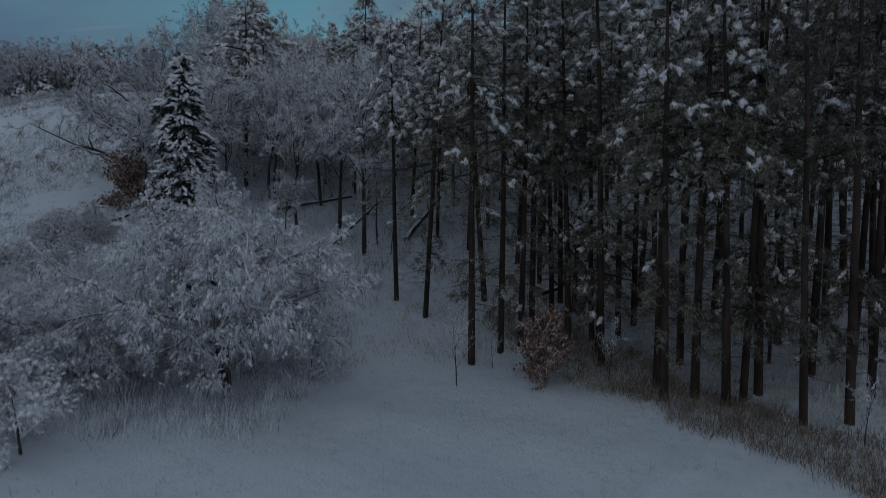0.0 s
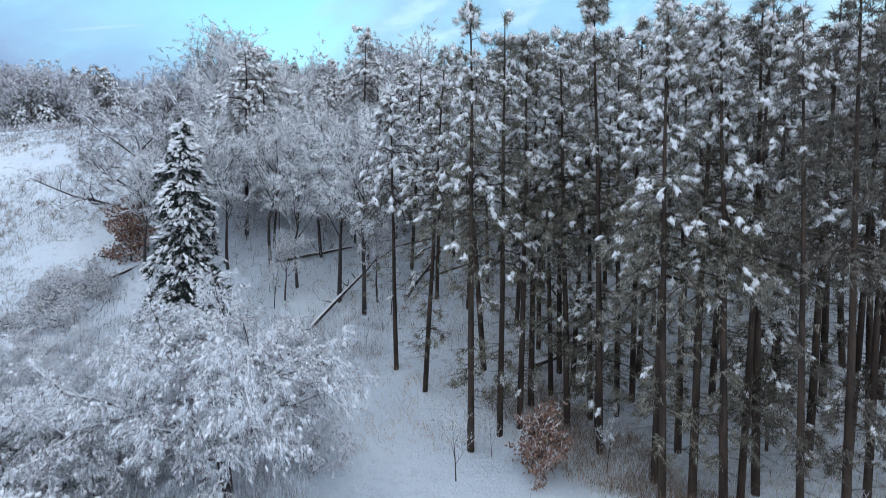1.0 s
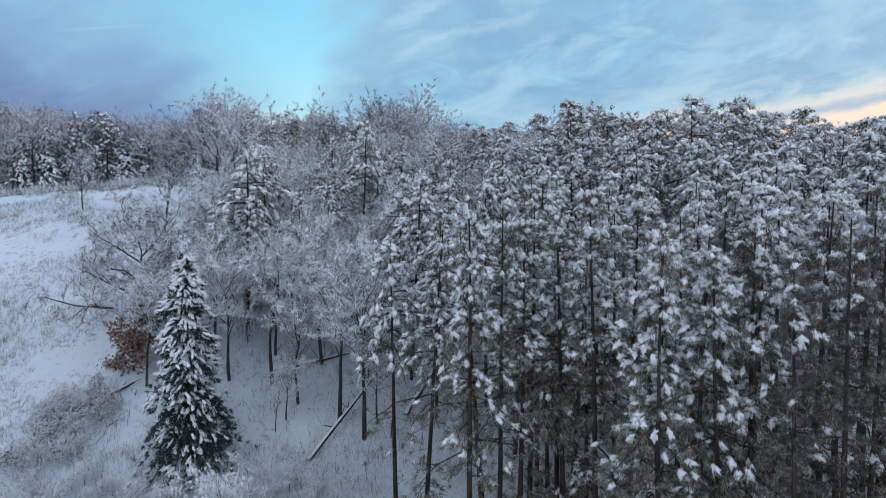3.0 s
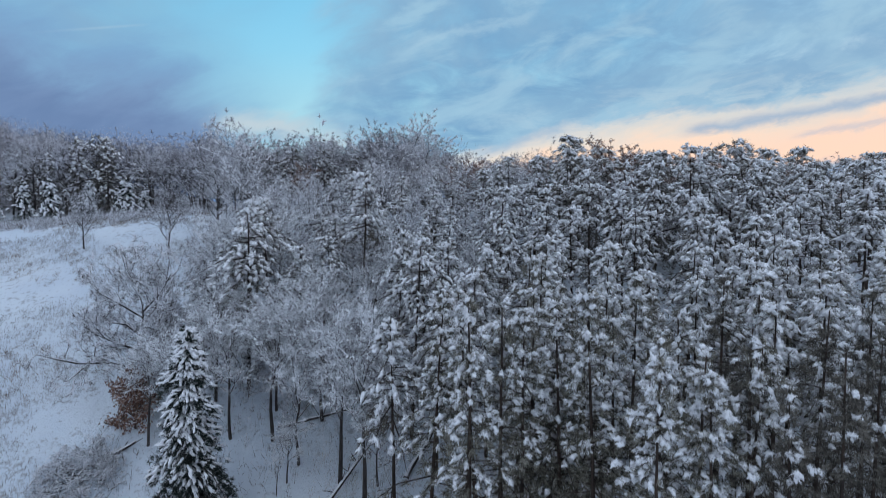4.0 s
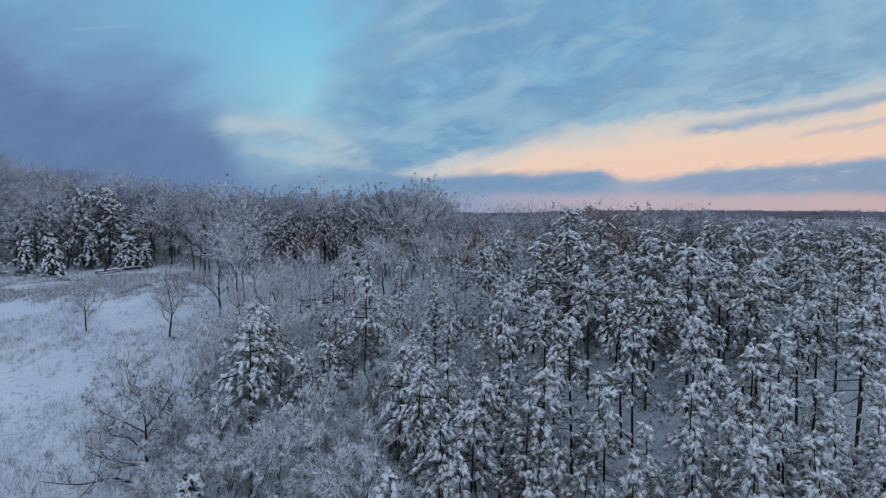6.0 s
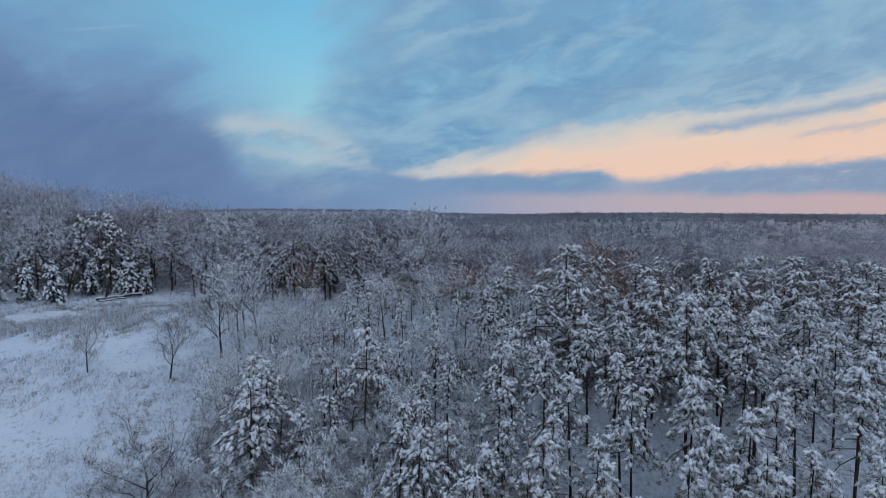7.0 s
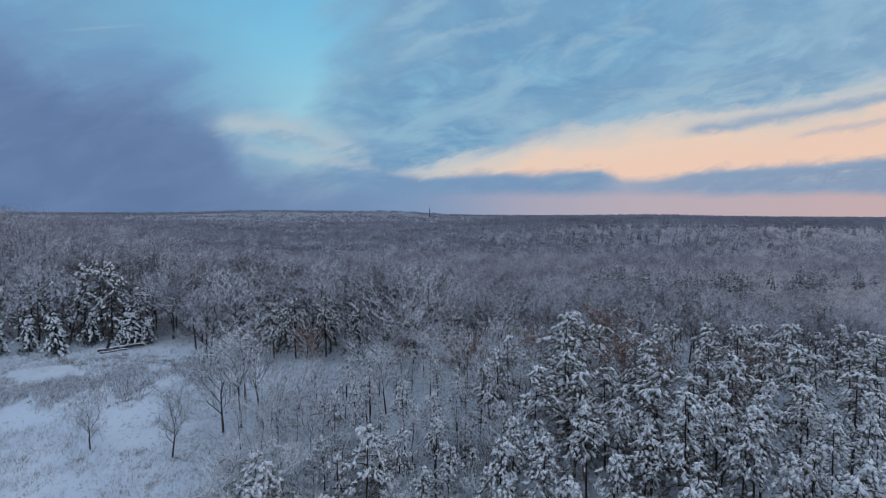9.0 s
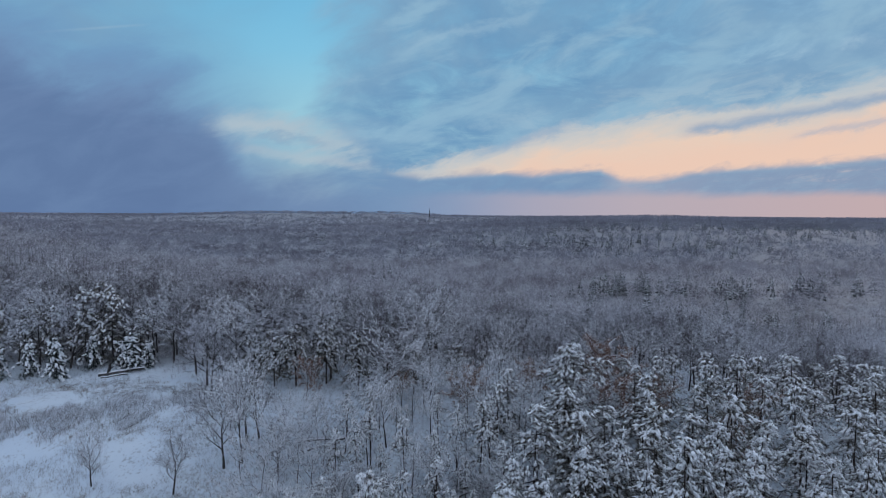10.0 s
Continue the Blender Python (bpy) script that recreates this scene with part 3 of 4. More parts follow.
def broadleaf(label, h, seed, r=0.14, spread=0.8, levels=3, kids=(8, 5, 4), twigs=10, twig=(0.6, 0.02), droop=0.0, start=0.3, snow_w=0.05, twig_mat=None, min_r=0.0, leaf=None, group="", twig_droop=0.1, loads=0, split=True, bend=0.25, lean=0.05, rods=9, tall=0.62, limb_mat=None, fuzz=0.75, load=0.1):
    """A leafless tree rimed with snow: trunk, each main limb, branches, twigs, snow lying on the limbs."""
    rng = np.random.default_rng(seed)
    tree = tagged(new(label[1]), label[0], label[2], group)
    lev, m, e, d = grow(rng, h, r, spread, levels, kids, start, droop, bend, lean, tall)
    lev = [(p0, p1, np.maximum(r0, min_r), np.maximum(r1, min_r * 0.6)) for p0, p1, r0, r1 in lev]
    part("trunk", mesh("trunk", *tube(np.vstack([lev[0][0], lev[0][1][-1:]]), np.append(lev[0][2], lev[0][3][-1]), 7), BARK, True), tree)
    k = kids[0]
    p0, p1, r0, r1 = lev[1]
    if split:
        for i in range(k):
            part("limb", mesh("limb", *prisms(p0[[i, k + i]], p1[[i, k + i]], r0[[i, k + i]], r1[[i, k + i]], 5), limb_mat or BARK, True), tree)
    rest = lev[2:rods] if split else lev[1:rods]
    if rest:
        part("branchwork", mesh("branchwork", *join(*[prisms(*v, 3) for v in rest]), limb_mat or BARK), tree, "snow-lined branches", "stuff")
    n = len(e)
    s = rng.uniform(0, 1, (n * twigs, 1))
    p = np.repeat(m, twigs, 0) * (1 - s) + np.repeat(e, twigs, 0) * s
    dd = np.repeat(d, twigs, 0) + rng.normal(size=(n * twigs, 3)) * fuzz + np.array([0, 0, -twig_droop])
    part("crown", mesh("crown", *blades(p, dd, twig[0] * rng.uniform(0.5, 1.4, len(p)), twig[1], rng), twig_mat or FROST), tree, "rimed pale grey twigs", "stuff")
    if snow_w:
        P0, P1, R0, R1 = [np.concatenate([v[i] for v in lev[1:rods]]) for i in range(4)]
        ok = np.abs(unit(P1 - P0)[:, 2]) < 0.86
        w = snow_w * rng.uniform(0.5, 1.3, ok.sum())
        a = P0[ok] + np.array([0, 0, 1.0]) * (R0[ok] * 0.7 + w * 0.5)[:, None]
        b = P1[ok] + np.array([0, 0, 1.0]) * (R1[ok] * 0.7 + w * 0.4)[:, None]
        snow = [prisms(a, b, w, w * 0.7, 3)]
        if loads:
            s = rng.uniform(0, 1, (n * loads, 1))
            q = np.repeat(m, loads, 0) * (1 - s) + np.repeat(e, loads, 0) * s + rng.normal(size=(n * loads, 3)) * 0.12
            size = load * rng.uniform(0.5, 1.4, len(q))
            snow.append(lumps(q, np.repeat(d, loads, 0) - np.array([0, 0, 0.5]), size * 1.3, size * 0.75, size * 0.65, rng))
        part("snow", mesh("snow", *join(*snow), SNOW, True), tree, "snow lying along the limbs", "stuff")
    if leaf:
        s = rng.uniform(0, 1, (n * leaf, 1))
        p = np.repeat(m, leaf, 0) * (1 - s) + np.repeat(e, leaf, 0) * s + rng.normal(size=(n * leaf, 3)) * 0.12
        part("foliage", mesh("foliage", *blades(p, rng.normal(size=(n * leaf, 3)) + np.array([0, 0, -0.4]), 0.17, 0.11, rng), RUST), tree, "withered rust-brown leaves", "stuff")
    return tree


PINE = ("snow-laden pine with a bare reddish-brown trunk", "pine_tree", "tree")
POLES = "pines of the plantation"


def pine(seed, h, base, reach=2.3, boughs=62, sprays=11, blades_=14, blade=(0.34, 0.03), snow=1.0, droop=0.13, along_bough=0.15, fan_width=0.22, needles=None, **kw):
    return conifer(PINE, h, base, reach, seed, boughs, sprays, blades_, blade, snow, droop, BARK_PINE, needles or NEEDLES, group=POLES, along_bough=along_bough, fan_width=fan_width, **kw)


def stand(proto, spots, turn_seed, vary=0.12):
    """Put the prototypes at the spots, each turned and sized by its own amount."""
    rng = np.random.default_rng(turn_seed)
    used = set()
    for i, (x, y, size) in enumerate(spots):
        src = proto[i] if i < len(proto) else proto[rng.integers(len(proto))]
        tx, ty = rng.normal(size=2) * 1.6
        m = pose(*spot(x, y), tx, ty, rng.uniform(0, 360))
        f = size * (1 + rng.uniform(-vary, vary))
        if src.name in used:
            ob = copy_thing(src, m)
        else:
            used.add(src.name)
            ob = src
            ob.matrix_basis = m
        ob.scale = (f * rng.uniform(0.92, 1.1), f * rng.uniform(0.92, 1.1), f)


# ---- the pine plantation on the right ----
# x, y, height of the trees that stand out at the plantation's edge and above the others
EDGE = [(2.7, 26.0, 19.0), (3.7, 26.5, 18.6), (5.7, 29.3, 17.5), (6.5, 31.1, 17.5), (7.0, 30.0, 18), (6.0, 26.7, 18.5), (7.3, 27.4, 17),
        (7.0, 24.6, 19.6), (8.6, 27.5, 18), (9.7, 28.5, 18.4), (8.6, 22.4, 19), (8.3, 20.8, 18.2), (10.4, 24.5, 19), (9.6, 21.2, 18.6), (10.4, 20.4, 17.8),
        (11.4, 21.1, 18.8), (12.2, 21.5, 19), (12.1, 18.6, 18.2), (15.5, 23.5, 19.2), (13.5, 18.4, 18.8), (5.7, 33.3, 18), (4.5, 28.3, 18),
        (16.3, 21.2, 19), (-0.9, 29.5, 17.4), (1.3, 24.9, 19.4), (4.7, 35.7, 17.2), (10.7, 30.6, 18), (13.5, 28.0, 18.6)]
UPPER = [(-15.9, 46.0, 15.2), (-15.1, 49.7, 13.6), (-17.3, 50.5, 12.8), (-7.4, 51.5, 14.6), (-6.4, 54.0, 12.0), (-4.5, 56.5, 10.0), (5.2, 52.6, 13.0),
         (6.9, 56.4, 11.5), (9.3, 51.8, 13.5), (14.3, 55.3, 12.5), (23.0, 52.7, 15.0), (25.4, 54.6, 13.0), (26.8, 54.2, 12.8), (27.8, 52.2, 13.2), (29.6, 53.0, 13.6),
         (32.1, 56.3, 12.6), (30.2, 47.6, 14.5), (13.9, 67.8, 9.6), (14.6, 65.0, 10.8), (21.6, 57.8, 12.6), (30.8, 61.0, 12.8), (38.8, 68.6, 9.8), (44.5, 68.0, 9.6),
         (49.7, 68.6, 9.2), (4.3, 66.2, 8.6), (34.3, 72.8, 10.4), (-2.6, 31.7, 15.6), (-2.3, 41.9, 14.5), (-0.4, 38.6, 14.5), (1.7, 37.4, 15.0), (3.2, 40.4, 14.5), (0.8, 43.4, 13.5), (4.4, 44.2, 13.5), (-3.8, 45.6, 12.5), (-12.0, 57.0, 9.0), (18.0, 62.0, 11), (-6.0, 72.0, 5.5), (-4.6, 70.0, 6.0), (-17.0, 74.0, 4.5)]
TALL = [pine(11 + i, 18, c, r, n, 15, low=w, blades_=15, blade=(0.3, 0.036), fingers=9, fringe=6, lump=0.115, dead=22, snow=0.58, low_load=0.2, low_lump=0.85, hang=0.6, trunk_r=0.155, shed=0.35, lag=0.32) for i, (c, r, n, w) in enumerate(((6.4, 2.3, 62, 8), (7.0, 2.1, 58, 9), (5.2, 2.4, 64, 6), (7.8, 2.1, 56, 9), (6.0, 2.5, 60, 8)))]
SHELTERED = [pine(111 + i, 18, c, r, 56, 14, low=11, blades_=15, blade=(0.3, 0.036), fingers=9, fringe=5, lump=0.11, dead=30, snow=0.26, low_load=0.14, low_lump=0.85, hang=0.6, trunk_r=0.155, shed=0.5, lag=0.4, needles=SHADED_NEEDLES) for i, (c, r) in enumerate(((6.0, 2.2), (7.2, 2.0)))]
DEEP = [pine(16 + i, 18, c, r, n, 12, 8, (0.38, 0.055), lump=0.15, fingers=5, fringe=3, dead=26, low_load=0.28) for i, (c, r, n) in enumerate(((8.0, 2.3, 44), (9.5, 2.2, 40), (7.0, 2.2, 48)))]
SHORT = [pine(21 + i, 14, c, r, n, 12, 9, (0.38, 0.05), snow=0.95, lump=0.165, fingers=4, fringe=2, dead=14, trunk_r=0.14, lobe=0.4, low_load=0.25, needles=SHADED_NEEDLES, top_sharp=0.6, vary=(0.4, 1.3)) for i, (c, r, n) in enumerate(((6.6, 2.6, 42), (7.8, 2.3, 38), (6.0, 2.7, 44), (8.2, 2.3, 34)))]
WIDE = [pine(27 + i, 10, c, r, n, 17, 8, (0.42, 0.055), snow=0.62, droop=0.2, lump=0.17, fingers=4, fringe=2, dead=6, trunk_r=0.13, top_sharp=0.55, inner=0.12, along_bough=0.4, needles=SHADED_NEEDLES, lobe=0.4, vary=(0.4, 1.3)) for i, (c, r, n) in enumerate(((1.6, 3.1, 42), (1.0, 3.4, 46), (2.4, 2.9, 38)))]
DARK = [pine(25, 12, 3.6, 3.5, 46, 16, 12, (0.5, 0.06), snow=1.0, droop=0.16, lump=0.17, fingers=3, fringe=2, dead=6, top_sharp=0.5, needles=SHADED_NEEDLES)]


def free(x, y, taken, gap):
    return all((x - a) ** 2 + (y - b) ** 2 > gap * gap for a, b in taken)


def scatter(count, gap, inside, box, seed, taken):
    """Random spots at least gap apart, where inside(x, y) holds."""
    rng = np.random.default_rng(seed)
    got = []
    for _ in range(count * 30):
        if len(got) >= count:
            break
        x, y = rng.uniform(box[0], box[1]), rng.uniform(box[2], box[3])
        if inside(x, y) and free(x, y, taken, gap):
            taken.append((x, y))
            got.append((x, y))
    return got


def tree_height(y):
    return 19.4 - 0.2 * (y - 24)


taken = [(x, y) for x, y, h in EDGE + UPPER]
shady = lambda x, y: y > 27.5 - 0.6 * max(0, x - 4) and x > 2 + max(0, y - 34) * 0.35 and x < 0.85 * y + 3
inner = scatter(20, 3.1, lambda x, y: shady(x, y) and x < 13.5, (2, 13.5, 17.5, 37.5), 3, taken)
inner += scatter(44, 2.2, lambda x, y: shady(x, y) and x >= 13.5, (13.5, 40, 17.5, 37.5), 13, taken)
middle = scatter(36, 3.5, lambda x, y: x > 6 + (y - 40) * 0.15 and x < 0.85 * y + 3 and (x - 28) ** 2 + (y - 47) ** 2 > 24 and (x - 9) ** 2 + (y - 55) ** 2 > 12, (5, 62, 38, 63), 4, taken)
mixed = scatter(30, 2.6, lambda x, y: all((x - a) ** 2 + (y - b) ** 2 > 4 for a, b in ((-9.6, 58.1), (-4.1, 59.6), (4.7, 59.1), (-5.2, 51.4), (-14.8, 71))), (-12.5, 9, 47, 70), 23, taken)
upper = scatter(34, 4.0, lambda x, y: x < 0.85 * y and x > 24 - (y - 62) * 0.4, (12, 70, 61, 80), 5, taken)
near_pines = [(x, y, h / 18) for x, y, h in EDGE] + [(x, y, tree_height(y) / 18) for x, y in inner if y < 26]
stand(TALL, [p for p in near_pines if p[0] < 11.8], 31, 0.04)
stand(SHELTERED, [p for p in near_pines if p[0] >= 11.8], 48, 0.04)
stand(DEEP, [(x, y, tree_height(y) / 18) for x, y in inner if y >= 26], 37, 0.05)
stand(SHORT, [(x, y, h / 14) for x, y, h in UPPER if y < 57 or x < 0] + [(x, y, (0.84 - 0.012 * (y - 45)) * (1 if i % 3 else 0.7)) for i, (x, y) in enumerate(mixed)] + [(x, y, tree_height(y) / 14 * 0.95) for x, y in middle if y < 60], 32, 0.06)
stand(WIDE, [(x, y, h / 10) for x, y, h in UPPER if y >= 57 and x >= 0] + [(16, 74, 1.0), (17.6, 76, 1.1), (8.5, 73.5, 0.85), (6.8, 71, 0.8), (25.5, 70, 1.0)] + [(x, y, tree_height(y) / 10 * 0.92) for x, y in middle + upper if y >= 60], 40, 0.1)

YOUNG = [conifer(("young pine under the tall ones with snow on a few boughs", "young_pine", "tree"), 8.0, 2.4, 1.6, 45 + i, 32, 12, 16, (0.3, 0.036), 0.9, 0.1, BARK_PINE, NEEDLES, 0.07, lump=0.1, fingers=6, fringe=2,
                 group="young pines", dead=4, low_load=0.38, low_lump=0.6, shed=1.2, along_bough=0.15, fan_width=0.24, vary=(0.4, 1.3), top_sharp=0.5) for i in range(2)]
young_spots = scatter(4, 1.15, lambda x, y: 0 < y - 27.0 + 0.72 * (x - 3) < 6, (4.5, 19, 17, 30), 16, [(x, y) for x, y in taken])
stand(YOUNG, [(x, y, 0.95) for x, y in young_spots], 45, 0.3)

# ---- the spruce at the wood's edge ----
spruce = conifer(("dense snow-laden spruce growing from the snowy slope", "spruce_tree", "tree"), 12.9, 0.5, 3.0, 41, 190, 34, 14, (0.26, 0.05), 0.46, 0.36,
                 BARK, SPRUCE_NEEDLES, 0.2, top_sharp=0.74, lump=0.14, fingers=3, fringe=3, dead=0, inner=0.05, low_load=0.6, tip=0.04, lobe=0.2, vary=(0.5, 1.25), foot=0.86, along_bough=1.2, fan_width=0.2, rounder=True, hang=0.8)
spruce.matrix_basis = pose(*spot(-15.8, 34.9))
small = conifer(("small snow-covered conifer at the field's edge", "young_conifer", "tree"), 6.0, 0.3, 1.7, 42, 54, 16, 9, (0.3, 0.06), 0.36, 0.3,
                BARK, SPRUCE_NEEDLES, 0.08, top_sharp=0.8, lump=0.2, fringe=1, fingers=3, group="conifers by the field", dead=0, rounder=True)
tall_far = [conifer(("dark conifer with clumps of snow at the edge of the field", "conifer", "tree"), 13.0, c, 2.5, 43 + 50 * i, 62, 16, 9, (0.5, 0.06), 0.42, 0.2,
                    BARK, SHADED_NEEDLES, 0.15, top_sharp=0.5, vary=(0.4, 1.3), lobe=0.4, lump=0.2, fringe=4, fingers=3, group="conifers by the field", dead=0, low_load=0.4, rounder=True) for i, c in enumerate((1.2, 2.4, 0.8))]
LEFT_CONIFERS = [(-67.2, 97.6, 7.2), (-63.5, 102.0, 6.4), (-55.6, 100.6, 6.6), (-53.4, 101.8, 5.0), (-72.5, 98.5, 6.5), (-76.5, 96.5, 6.0), (-57.8, 101.6, 5.0)]
LEFT_TALL = [(-66.6, 105.0, 13.6), (-64.4, 106.5, 14.0), (-61.4, 104.5, 13.6), (-70.5, 102.5, 11.0), (-75.0, 103.0, 11.8), (-80.5, 102.0, 11.5), (-57.0, 106.0, 9.5), (-85.0, 100.5, 11.0)]
stand([small], [(x, y, h / 6) for x, y, h in LEFT_CONIFERS], 33, 0.03)
stand(tall_far, [(x, y, h / 13) for x, y, h in LEFT_TALL], 34, 0.04)

# ---- leafless trees ----
BARE = ("leafless tree with snow along its branches", "bare_tree", "tree")
SLOPE = "leafless trees on the slope"
RIDGE = "leafless trees on the ridge"
SLIM = [broadleaf(BARE, 10, 51 + i, 0.12, 0.8, 3, (9, 5, 5), 36, (0.42, 0.03), 0.0, 0.5, 0.035, group=SLOPE, lean=0.05, rods=3, tall=0.75, bend=0.4, loads=1) for i in range(5)]
ROUND = [broadleaf(BARE, 11.5, 61 + i, 0.15, 0.95, 3, (9, 5, 4), 50, (0.36, 0.026), 0.0, 0.28, 0.03 if i < 2 else 0, FROST_DARK if i else BRUSH, 0.012, group=RIDGE, split=False, rods=3, fuzz=1.2) for i in range(5)]
SLOPE_TREES = [(-5.1, 36.8, 13.0), (-7.0, 38.2, 12), (-10.7, 38.3, 6), (-10.2, 39.6, 10), (-4.4, 38.1, 8), (-12.6, 41.5, 11), (-25.0, 71.0, 11), (-24.4, 67.6, 11.5), (-20.2, 61.0, 8), (-19.4, 65.6, 9), (-17.1, 65.1, 8), (-3.5, 63.2, 9.5), (-0.9, 61.5, 9.5), (7.2, 59.8, 12),
               (-9.2, 67.6, 7.5), (-7.2, 70.4, 8.5), (4.6, 60.2, 9)]
slope_taken = taken + [(x, y) for x, y, h in SLOPE_TREES]
OPEN = [broadleaf(("leafless tree standing open in the field's snow", "bare_tree", "tree"), 10, 151 + i, 0.12, 0.8, 4, (10, 5, 4, 3), 7, (0.42, 0.016), 0.0, 0.3, 0.014, FROST_DARK, 0.008, group="trees in the field", bend=0.32, lean=0.06, tall=0.66) for i in range(2)]
stand(OPEN, [(-40.6, 64.2, 0.74), (-30.7, 63.2, 0.86), (-26.3, 66.7, 1.34), (-23.6, 71.5, 1.1)], 46, 0.02)
slope_taken += [(-30.7, 63.2), (-26.3, 66.7), (-23.6, 71.5)]
more = scatter(36, 2.3, lambda x, y: x > -22 and x < 3 + (y - 40) * 0.2, (-24, 8, 40, 64), 8, slope_taken)
higher = scatter(50, 2.9, lambda x, y: x > -24 - (y - 60) * 0.4 and x < 14 + (y - 60) * 0.9 and not (-30 < x < -9 and y > 74), (-34, 34, 58, 84), 18, slope_taken)
LACE = [broadleaf(BARE, 10, 56 + i, 0.12, 0.85, 3, (9, 5, 4), 16, (0.45, 0.032), 0.0, 0.42, 0.05, BRUSH, group=SLOPE, lean=0.05, rods=3, tall=0.7, bend=0.4, loads=1) for i in range(4)]
stand(SLIM, [(x, y, h / 10) for x, y, h in SLOPE_TREES if y < 55] + [(x, y, 1.0) for x, y in more if y < 55], 35, 0.2)
stand(LACE, [(x, y, h / 10) for x, y, h in SLOPE_TREES if y >= 55] + [(x, y, 0.75) for x, y in more if y >= 55] + [(x, y, 0.7) for x, y in higher], 41, 0.2)


def in_field(x, y):
    right = -25 if y < 64 else -25 - (y - 64) * 0.5
    return x < right and x > -24 - y * 0.52 and 34 < y < 94 + (x + 40) * -0.1


big_round = broadleaf(("broad leafless tree with a rounded twiggy crown", "bare_tree", "tree"), 13.6, 66, 0.26, 1.3, 4, (12, 6, 4, 3), 22, (0.6, 0.026), 0.0, 0.15, 0.05, FROST_DARK, 0.014)
big_round.matrix_basis = pose(*spot(-8.4, 82.5))
stand(DARK, [(-23.1, 88.0, 0.8), (-18.7, 89.6, 0.82), (-26.6, 88.4, 0.78), (-13.0, 86.0, 0.7), (-4.5, 84.5, 0.66), (-31, 92, 0.75), (2.0, 86, 0.62)], 42, 0.05)
slope_taken += [(-22.7, 85.6), (-17.8, 88.4), (-26.2, 88.8), (-13.0, 86.0), (-4.5, 84.5), (-8.4, 82.5)]
ridge_spots = scatter(330, 3.8, lambda x, y: -0.88 * y < x < 0.84 * y and (x < 0.56 * y or y > 84) and not in_field(x, y) and not (-32 < x < -9 and y < 90.5) and (y > 101 or not (-92 < x < -44)) and all((x - a) ** 2 + (y - b) ** 2 > 6 for a, b, h in LEFT_TALL + LEFT_CONIFERS), (-108, 98, 78, 124), 9, slope_taken)
rng_h = np.random.default_rng(10)
stand(ROUND, [(x, y, rng_h.uniform(0.86, 1.06) * (1.24 if x < 0 else 0.9)) for x, y in ridge_spots], 36, 0.05)

twisted = broadleaf(("crooked leafless tree with snowy twigs at the field's edge", "crooked_tree", "tree"), 10.2, 71, 0.22, 1.6, 4, (11, 6, 4, 3), 34, (0.42, 0.026), 0.02, 0.2, 0.03, BRUSH, bend=0.5)
twisted.matrix_basis = pose(*spot(-24.2, 45.4))
twisted.scale = (1.2, 1.2, 1.28)
twisted2 = copy_thing(twisted, pose(*spot(-20.4, 49.5), 0, 0, 140))
twisted2.scale = (0.85, 0.85, 0.95)
front = broadleaf(("wide low tree buried in rime and snow", "apple_tree", "tree"), 8.8, 72, 0.2, 1.5, 4, (18, 6, 5, 4), 22, (0.36, 0.02), 0.09, 0.3, 0.025, RIME, limb_mat=BARK, fuzz=0.6, twig_droop=1.0, rods=4, loads=4, load=0.07)
front.matrix_basis = pose(*spot(-8.1, 21.1))
front.scale = (1.12, 1.12, 1.0)
front2 = copy_thing(front, pose(*spot(-15.2, 22.0), 0, 0, 130))
front2.scale = (0.9, 0.9, 0.5)
front3 = copy_thing(front, pose(*spot(-16.0, 17.5), 0, 0, 250))
front3.scale = (0.5, 0.5, 0.3)
LOGS_AT = [(-9.6, 58.1, 0), (-4.1, 59.6, 0), (-7.6, 56, 0), (4.7, 59.1, 0), (3.5, 56.8, 0), (-6.5, 37.5, 0), (-1.4, 40, 0), (-5.2, 51.4, 0), (-1.1, 53, 0), (-11.2, 52.3, 0), (-5.2, 62.8, 0), (-19.2, 49.5, 0), (-19.5, 46.5, 0)]
SHRUB = ("frosted leafless shrub on the snowy bank", "frosted_shrub", "shrub")
shrubs = [broadleaf(SHRUB, 3.0, 81 + i, 0.05, 1.2, 3, (9, 5, 4), 20, (0.32, 0.018), 0.05, 0.08, 0.022, RIME, limb_mat=CRUST, fuzz=0.55, twig_droop=0.45, group="frosted shrubs", rods=3, loads=2) for i in range(2)]
bank_spots = scatter(120, 1.2, lambda x, y: (x + 8.0) ** 2 + (y - 19.0) ** 2 > 18 and (x < -11.5 or y > 21.5) and x < -4.5 - (y - 22) * 0.3 and (x + 16.1) ** 2 + (y - 34.8) ** 2 > 12, (-25, -4.5, 15.5, 33), 14, [(-8.1, 21.0), (-15.2, 22.5), (-13.0, 17.6)])
stand(shrubs, [(x, y, 0.8 if y < 24 else 0.55) for x, y in bank_spots], 39, 0.25)
THICKET = [broadleaf(("rimed thicket on the slope below the pines", "rimed_shrub", "shrub"), 4.6, 85 + i, 0.05, 1.0, 3, (10, 5, 4), 16, (0.42, 0.03), 0.0, 0.1, 0.035, BRUSH, group="rimed thickets", rods=3) for i in range(3)]
thicket_spots = scatter(34, 1.9, lambda x, y: y > 43 and x > -24 and x < 2 + (y - 38) * 0.25 and (y < 48 or math.sin(x * 0.5 + y * 0.3) > -0.1) and (x + 23.9) ** 2 + (y - 42) ** 2 > 16 and not (-19.5 < x < -12.5 and y < 42), (-24, 8, 37, 64), 15, [(x, y) for x, y, h in LOGS_AT])
stand(THICKET, [(x, y, 0.75) for x, y in thicket_spots], 44, 0.35)
